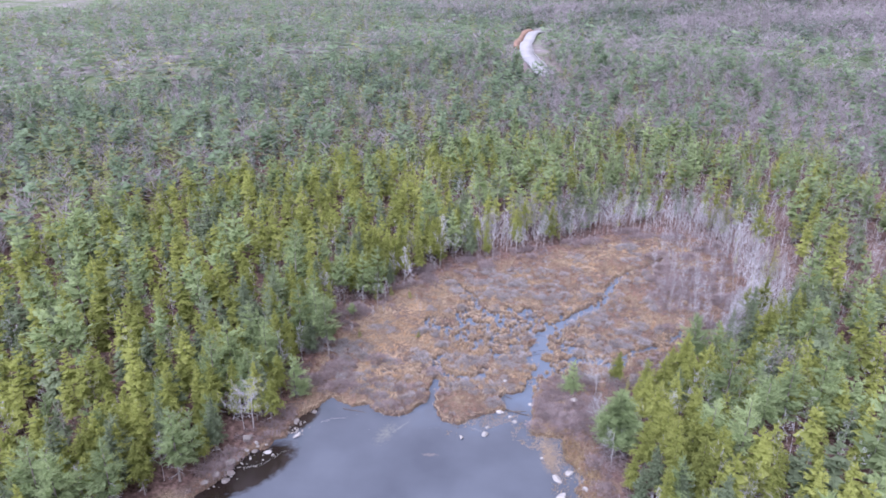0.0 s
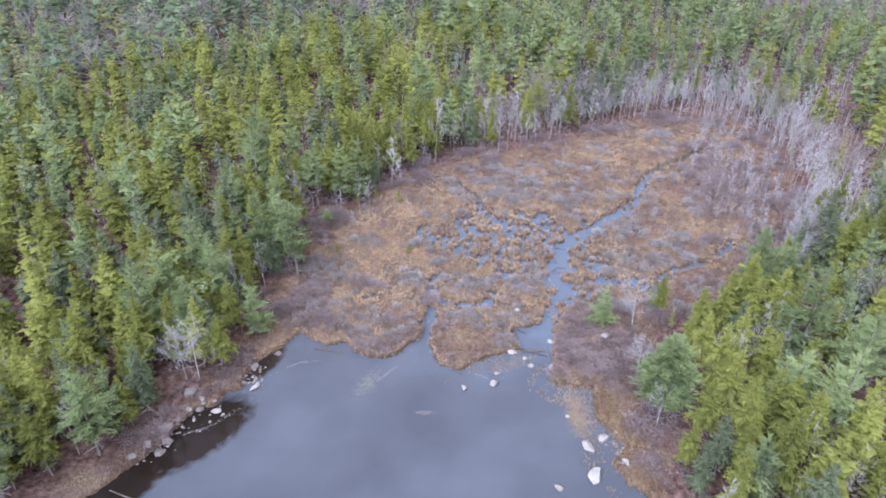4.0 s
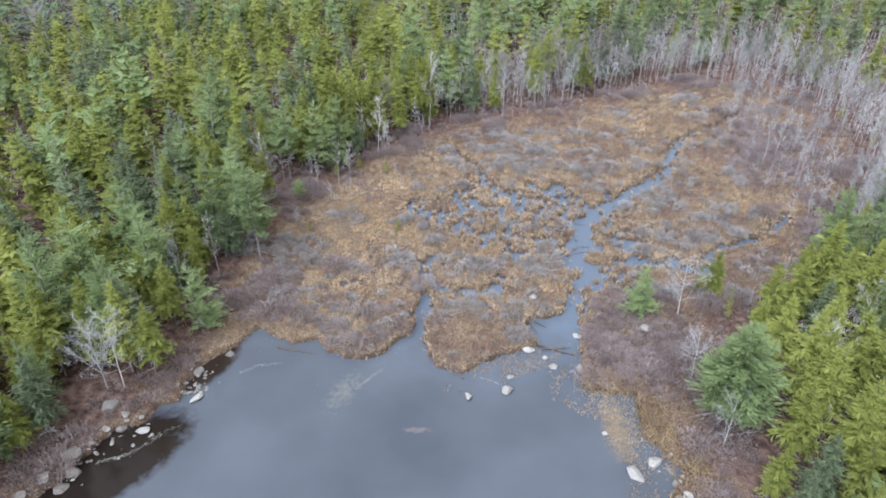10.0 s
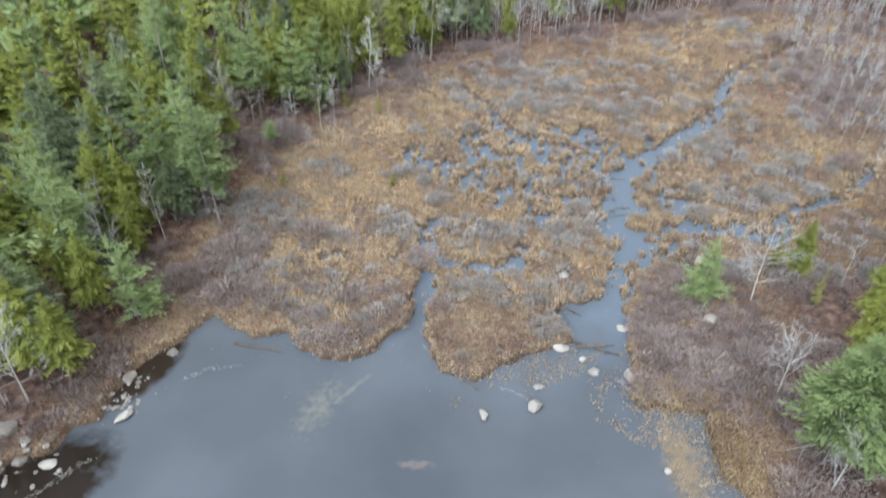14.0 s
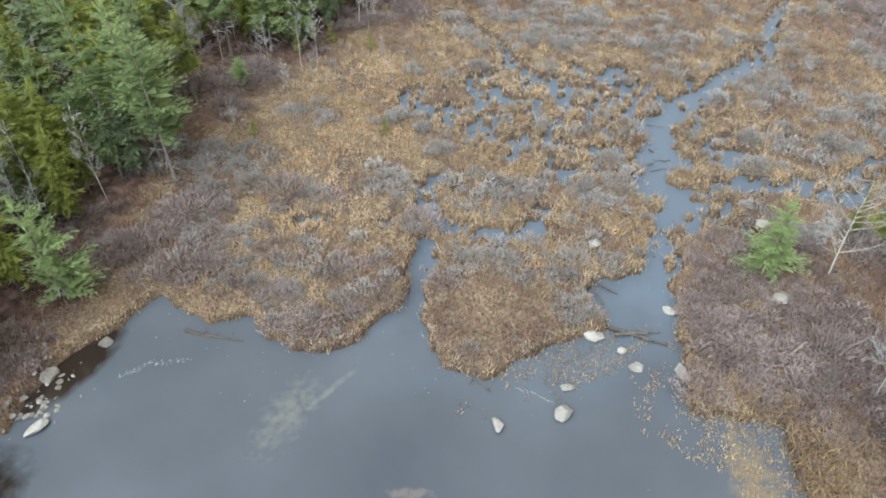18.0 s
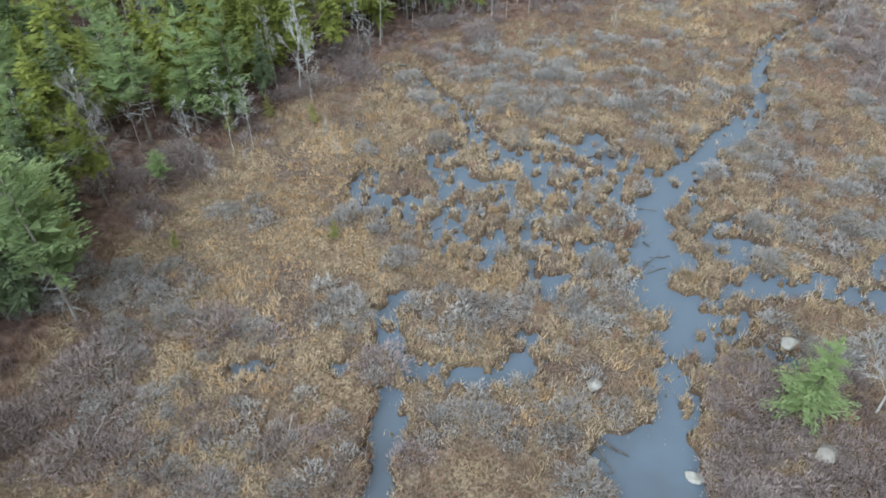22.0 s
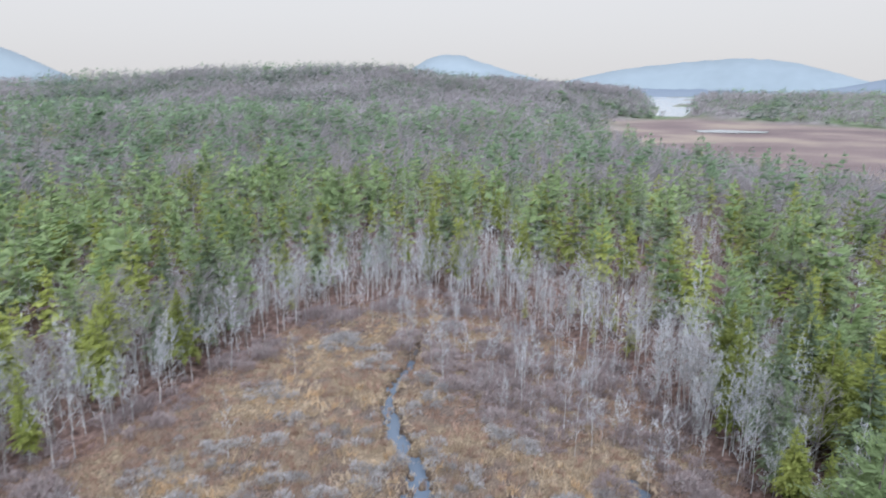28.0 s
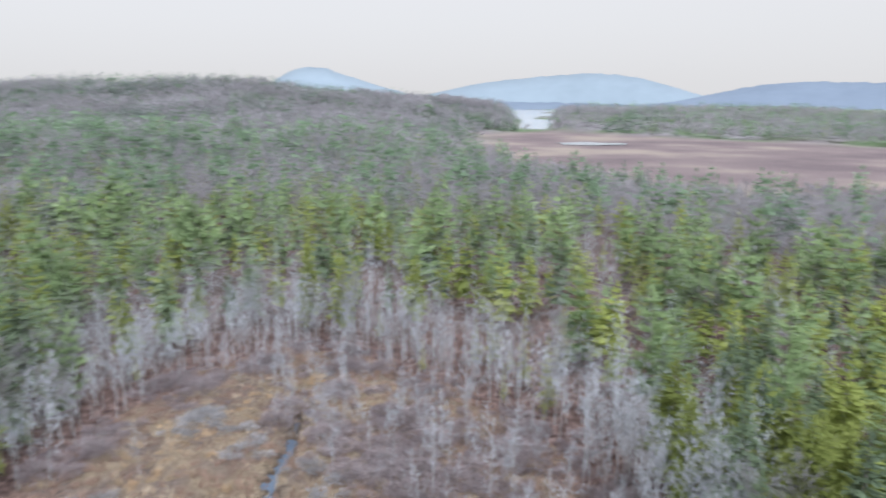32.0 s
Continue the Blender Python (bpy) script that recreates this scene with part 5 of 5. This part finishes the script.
def tussocky(x, y):
    """How far the sedge stands in separate hummocks, from 0 (an even sward) to 1."""
    wet = np.exp(-((x - 8) / 22) ** 2 - ((y - 168) / 17) ** 2) + 0.8 * np.exp(-((x - 30) / 16) ** 2 - ((y - 185) / 22) ** 2)
    return np.clip(0.35 + 0.45 * ripple(x, y, 22, 63) + wet - 0.9 * np.exp(-((x + 17) / 9) ** 2 - ((y - 163) / 14) ** 2), 0, 1)


def sward(x, y):
    """The sward's mix: high is golden, middle tan, low rust."""
    m = 0.55 * ripple(x, y, 13, 61) + 0.45 * ripple(x, y, 4, 62)
    m = m + 1.1 * np.exp(-((x + 17) / 10) ** 2 - ((y - 165) / 16) ** 2) + 0.5 * np.exp(-((x - 9) / 4) ** 2 - ((y - 147) / 4) ** 2)
    m = m + 1.0 * np.exp(-((x - 40) / 12) ** 2 - ((y - 222) / 8) ** 2) + 0.6 * np.exp(-((x - 24) / 7) ** 2 - ((y - 212) / 7) ** 2) - 0.4 * np.clip((y - 182) / 10, 0, 1)
    m = m - 0.4 * np.exp(-((x - 7) / 13) ** 2 - ((y - 168) / 10) ** 2) - 1.4 * np.exp(-((x - 2) / 7) ** 2 - ((y - 136) / 4.5) ** 2) - 0.8 * ((x > 14.5) & (y < 150)) - 0.7 * np.exp(-((x - 50) / 12) ** 2 - ((y - 200) / 18) ** 2)
    shore = inside_distance(POND, x, y)
    return m - 0.18 - 0.9 * np.exp(-(shore / 2.2) ** 2) * (y < 142) - 0.5 * np.exp(-((x - 32) / 10) ** 2 - ((y - 172) / 10) ** 2)


p, w, e, mr = cover(0.46, 401)
far, own = cells(p[:, 0], p[:, 1], 1.55, 9)
clumped = tussocky(p[:, 0], p[:, 1])
gap = far > 1.02 - 0.42 * clumped + 0.1 * mr.normal(0, 1, len(p))
p, w, e, far, own, clumped = (q[~gap] for q in (p, w, e, far, own, clumped))
mixed = sward(p[:, 0], p[:, 1]) + (own - 0.5) * (0.7 + 1.2 * clumped) + mr.normal(0, 0.22, len(p)) - 0.9 * np.clip((e + 9) / 9, 0, 1)
zs = ground_height(p[:, 0], p[:, 1])
dome = np.sqrt(np.clip(1 - (far / 0.95) ** 2, 0, 1))
tall = 0.26 + (0.2 + 0.55 * clumped) * dome * (0.35 + 0.8 * own)
for name, label, rows, mat in (("golden_sedge", "pale golden sedge in dense tufts", mixed > 0.42, GOLD), ("tan_sedge", "dead tan sedge matted over the marsh", (mixed > -0.38) & (mixed <= 0.42), SEDGE),
                               ("rust_sedge", "rust-brown sedge and low heath in the marsh", mixed <= -0.38, RUST)):
    made = stuff(name, label, tuft_block(mr, p[rows, 0], p[rows, 1], zs[rows], tall[rows] * mr.uniform(0.8, 1.2, rows.sum()), 10, 0.034, 1.0), mat)
    made.data.attributes.new("tint", "FLOAT", "POINT").data.foreach_set("value", np.repeat(own[rows], 30).astype(np.float32))


# longer blades hanging over the banks of the leads
p, w, e, mr = cover(0.34, 406, -32, 48, 130, 206, out=0)
ok = w < 0.5
p = p[ok]
stuff("bank_sedge", "pale sedge drooping over the channel banks", tuft_block(mr, p[:, 0], p[:, 1], ground_height(p[:, 0], p[:, 1]), mr.uniform(0.22, 0.5, len(p)), 11, 0.028, 1.1), SEDGE)


def shrub_mesh(r, name, blades=1250):
    """A leafless bush one metre in radius: stems fanning out of one foot under a dome of fine steep twigs."""
    stems, fine = Soup(), Soup()
    for k in range(8):
        a, out = r.uniform(0, math.tau), r.uniform(0.15, 0.8)
        d = np.array([math.cos(a) * out, math.sin(a) * out, r.uniform(0.5, 0.85)])
        stems.tube([d * (0.15, 0.15, 0) + (0, 0, -0.15), d * 0.5, d * 0.95], [0.03, 0.02, 0.008], 3)
    small = blades > 200
    d = r.normal(0, 1, (blades, 3))
    d[:, 2] = np.abs(d[:, 2]) * 0.9 + 0.1
    d /= np.linalg.norm(d, axis=1)[:, None]
    lump = 0.8 + 0.25 * np.sin(d[:, 0] * 5 + r.uniform(0, 6)) * np.sin(d[:, 1] * 5 + r.uniform(0, 6))
    q = d * (1, 1, 0.8) * (r.uniform(0.3, 1.0, blades) ** 0.5 * lump)[:, None]
    way = d * 0.5 + r.normal(0, 0.4, (blades, 3)) + (0, 0, 0.65)
    way /= np.linalg.norm(way, axis=1)[:, None]
    side = np.cross(way, r.normal(0, 1, (blades, 3)))
    side *= (0.0125 if small else 0.04) / (np.linalg.norm(side, axis=1)[:, None] + 1e-9)
    ln = (r.uniform(0.1, 0.24, blades) * (1 if small else 1.5))[:, None]
    fine.tris(np.stack([q - side, q + side, q + way * ln], 1).reshape(-1, 3))
    return stems.mesh(name + "_stems", BARK), fine.mesh(name + "_twigs", SHRUB), np.concatenate([stems.array(), fine.array()])


hr = np.random.default_rng(15)
SHRUBS, BROWN_SHRUBS = [], []
for k in range(5):
    stems, twigs, _ = shrub_mesh(hr, "shrub")
    if k > 2:
        twigs.materials[0] = BRUSH
    made = make_tree("bare_shrub" if k < 3 else "brown_shrub", [("stem_base", stems, ""), ("crown", twigs, "")],
                     "grey leafless twiggy shrub in the marsh" if k < 3 else "dark brown leafless shrub on the bank", "shrub", "grey shrubs" if k < 3 else "brown shrubs")
    (SHRUBS if k < 3 else BROWN_SHRUBS).append(made)
small_shrubs = [shrub_mesh(hr, "low", 150)[2] for _ in range(4)]


def brown_bank(x, y):
    """The dark brushy bank east of the pond, the foot of the woods and the swampy rim."""
    return ((inside_distance(MEADOW, x, y) > -6) & (y > 160)) | ((x > 42) & (y > 165)) | ((x > 14.5) & (y < 150)) | ((x < -28) & (y < 150)) | ((x < -4) & (y < 150) & (np.sin(x * 3.1 + y * 5.7) > 0.1))


def shrub_share(x, y):
    """Where the grey shrubs stand thick."""
    s = 0.55 * ripple(x, y, 11, 71) + 0.3 * ripple(x, y, 5, 72) - 0.35
    for cx, cy, sx, sy, k in ((-18, 141, 9, 3.5, 1.5), (3, 145, 5, 3, 1.2), (-1, 150, 5, 4, 1.3), (19, 138, 4.5, 7, 1.8), (12, 152, 4, 3, 0.7), (28, 172, 9, 9, 0.7), (24, 163, 6, 5, 0.7),
                              (-12, 154, 5, 4, 0.9), (5, 190, 14, 10, 0.6), (50, 200, 12, 15, 0.9), (-27, 145, 5, 10, 0.7), (-30, 120, 5, 8, 0.5), (26, 112, 5, 12, 0.1), (24, 124, 4, 6, -0.6), (-16, 167, 8, 12, -0.7), (30, 214, 9, 8, -0.5), (5, 168, 10, 8, 0.7)):
        s = s + k * np.exp(-((x - cx) / sx) ** 2 - ((y - cy) / sy) ** 2)
    return s


p, w, e, mr = cover(1.45, 402, out=5)
thick_here = shrub_share(p[:, 0], p[:, 1]) + 0.45 * np.exp(-((e - 1.5) / 3) ** 2) + mr.normal(0, 0.25, len(p))
ok = (thick_here > -0.08) & (w > np.where(np.hypot((p[:, 0] - 7) / 18, (p[:, 1] - 168) / 12) < 1, 0.18, 0.35))
p, e = p[ok], e[ok]
order = mr.permutation(len(p))
big = order[:300]
bank = brown_bank(p[:, 0], p[:, 1])
set_down = set()
for n_, i in enumerate(big):
    x, y = float(p[i, 0]), float(p[i, 1])
    z = float(ground_height(np.array([x]), np.array([y]))[0])
    s = float(mr.uniform(0.95, 2.0)) * (1.65 if bank[i] else 1.12)
    m = pose(x, y, z - 0.05, 0, 0, mr.uniform(0, 360)) @ Matrix.Diagonal((s, s, s * mr.uniform(0.55, 0.78), 1))
    shapes = BROWN_SHRUBS if bank[i] else SHRUBS
    root = shapes[n_ % len(shapes)]
    if root.name not in set_down:
        set_down.add(root.name)
        root.matrix_basis = m
    else:
        copy_thing(root, m @ Matrix.Diagonal((*root.scale, 1)).inverted())
rest_rows = order[300:]
for name, label, rows, mat in (("shrub_thicket", "low grey leafless shrubs over the marsh", rest_rows[~bank[rest_rows]], SHRUB), ("brown_thicket", "dark brown brush along the bank", rest_rows[bank[rest_rows]], BRUSH)):
    woods(name, label, p[rows], mr.uniform(0.65, 1.4, len(rows)), small_shrubs, mat, 500)

p, w, e, mr = cover(0.85, 407, 13, 27, 130, 151, out=3)
ok = (w > 0.5 + 1.2 * (p[:, 1] < 133)) & (0.8 * ripple(p[:, 0], p[:, 1], 6, 73) + mr.normal(0, 0.4, len(p)) > -0.75)
woods("bank_brush", "dense mauve-brown leafless brush on the eastern bank", p[ok], mr.uniform(0.55, 1.0, int(ok.sum())), small_shrubs, BRUSH, 510)

# ---- dead stems and leaf litter standing in the shallows ----
p, r_ = scattered(0.34, -2, 27, 108, 138, 403)
w = water_edge(p[:, 0], p[:, 1])
near_bank = np.exp(-((p[:, 0] - 18.5) / 4.5) ** 2 - ((p[:, 1] - 127) / 8) ** 2) + 0.9 * np.exp(-((p[:, 0] - 5) / 3) ** 2 - ((p[:, 1] - 134) / 2.2) ** 2) + 0.7 * np.exp(-((p[:, 0] - 9.0) / 2.2) ** 2 - ((p[:, 1] - 135) / 2.5) ** 2) + 1.0 * np.exp(-((p[:, 0] - 16) / 2.2) ** 2 - ((p[:, 1] - 131.5) / 2.2) ** 2)
ok = (w < 0.1) & (w > -4) & (near_bank + 0.35 * ripple(p[:, 0], p[:, 1], 3, 81) + r_.normal(0, 0.18, len(p)) > 0.4)
p = p[ok]
stuff("shallow_stubble", "straw-coloured dead stems in the shallows", tuft_block(r_, p[:, 0], p[:, 1], np.full(len(p), 0.02), r_.uniform(0.08, 0.24, len(p)), 7, 0.055, 1.7), SEDGE)

# ochre grass fringing the eastern shallows
p, r_ = scattered(0.42, 12, 28, 106, 134, 404)
w = water_edge(p[:, 0], p[:, 1])
ok = (w > -0.3) & (w < 2.4 + 0.8 * ripple(p[:, 0], p[:, 1], 5, 82)) & (inside_distance(MEADOW, p[:, 0], p[:, 1]) < 0)
p = p[ok]
stuff("ochre_grass", "ochre-yellow flattened grass along the shallows", tuft_block(r_, p[:, 0], p[:, 1], np.maximum(ground_height(p[:, 0], p[:, 1]), 0.0), r_.uniform(0.25, 0.6, len(p)), 8, 0.05, 1.5), STRAW)

# leaf scraps and foam flecks lying on the water
p, r_ = scattered(0.5, -27, 20, 112, 146, 405)
w = water_edge(p[:, 0], p[:, 1])
ok = (w < -0.3) & (r_.random(len(p)) < 0.16 * np.exp(w / 2.2) )
p = p[ok]
a, s = r_.uniform(0, math.tau, len(p)), r_.uniform(0.02, 0.06, len(p))
tri = np.stack([np.stack([p[:, 0] + np.cos(a + k) * s * q, p[:, 1] + np.sin(a + k) * s * q, np.full(len(p), 0.012)], 1) for k, q in ((0, 1.6), (2.2, 1.0), (4.2, 1.2))], 1).reshape(-1, 3)
stuff("water_flecks", "pale scraps of leaf and foam on the water", tri, FLECK)


# thin lines of foam drifted along the water
def foam_line(points, width, count, seed):
    r = np.random.default_rng(seed)
    a = np.array(points, float)
    t = r.random(count) * (len(a) - 1)
    k = np.minimum(t.astype(int), len(a) - 2)
    p = a[k] + (a[k + 1] - a[k]) * (t - k)[:, None] + r.normal(0, width, (count, 2))
    turn, s = r.uniform(0, math.tau, count), r.uniform(0.02, 0.055, count)
    v = np.stack([np.stack([p[:, 0] + np.cos(turn + q) * s * m, p[:, 1] + np.sin(turn + q) * s * m, np.full(count, 0.014)], 1) for q, m in ((0, 1.8), (2.2, 1.0), (4.2, 1.1))], 1).reshape(-1, 3)
    stuff("foam_line", "pale line of foam drifted on the still water", v, FLECK)


foam_line([(-34.4, 113.6), (-33.2, 114.2), (-31.8, 115.0), (-30.4, 117.2), (-28.8, 119.3)], 0.16, 260, 1)
foam_line([(-25.3, 128.2), (-23.7, 129.6), (-21.0, 130.4)], 0.13, 100, 2)
foam_line([(2.4, 131.5), (3.7, 131.2), (5.1, 130.5)], 0.05, 50, 3)
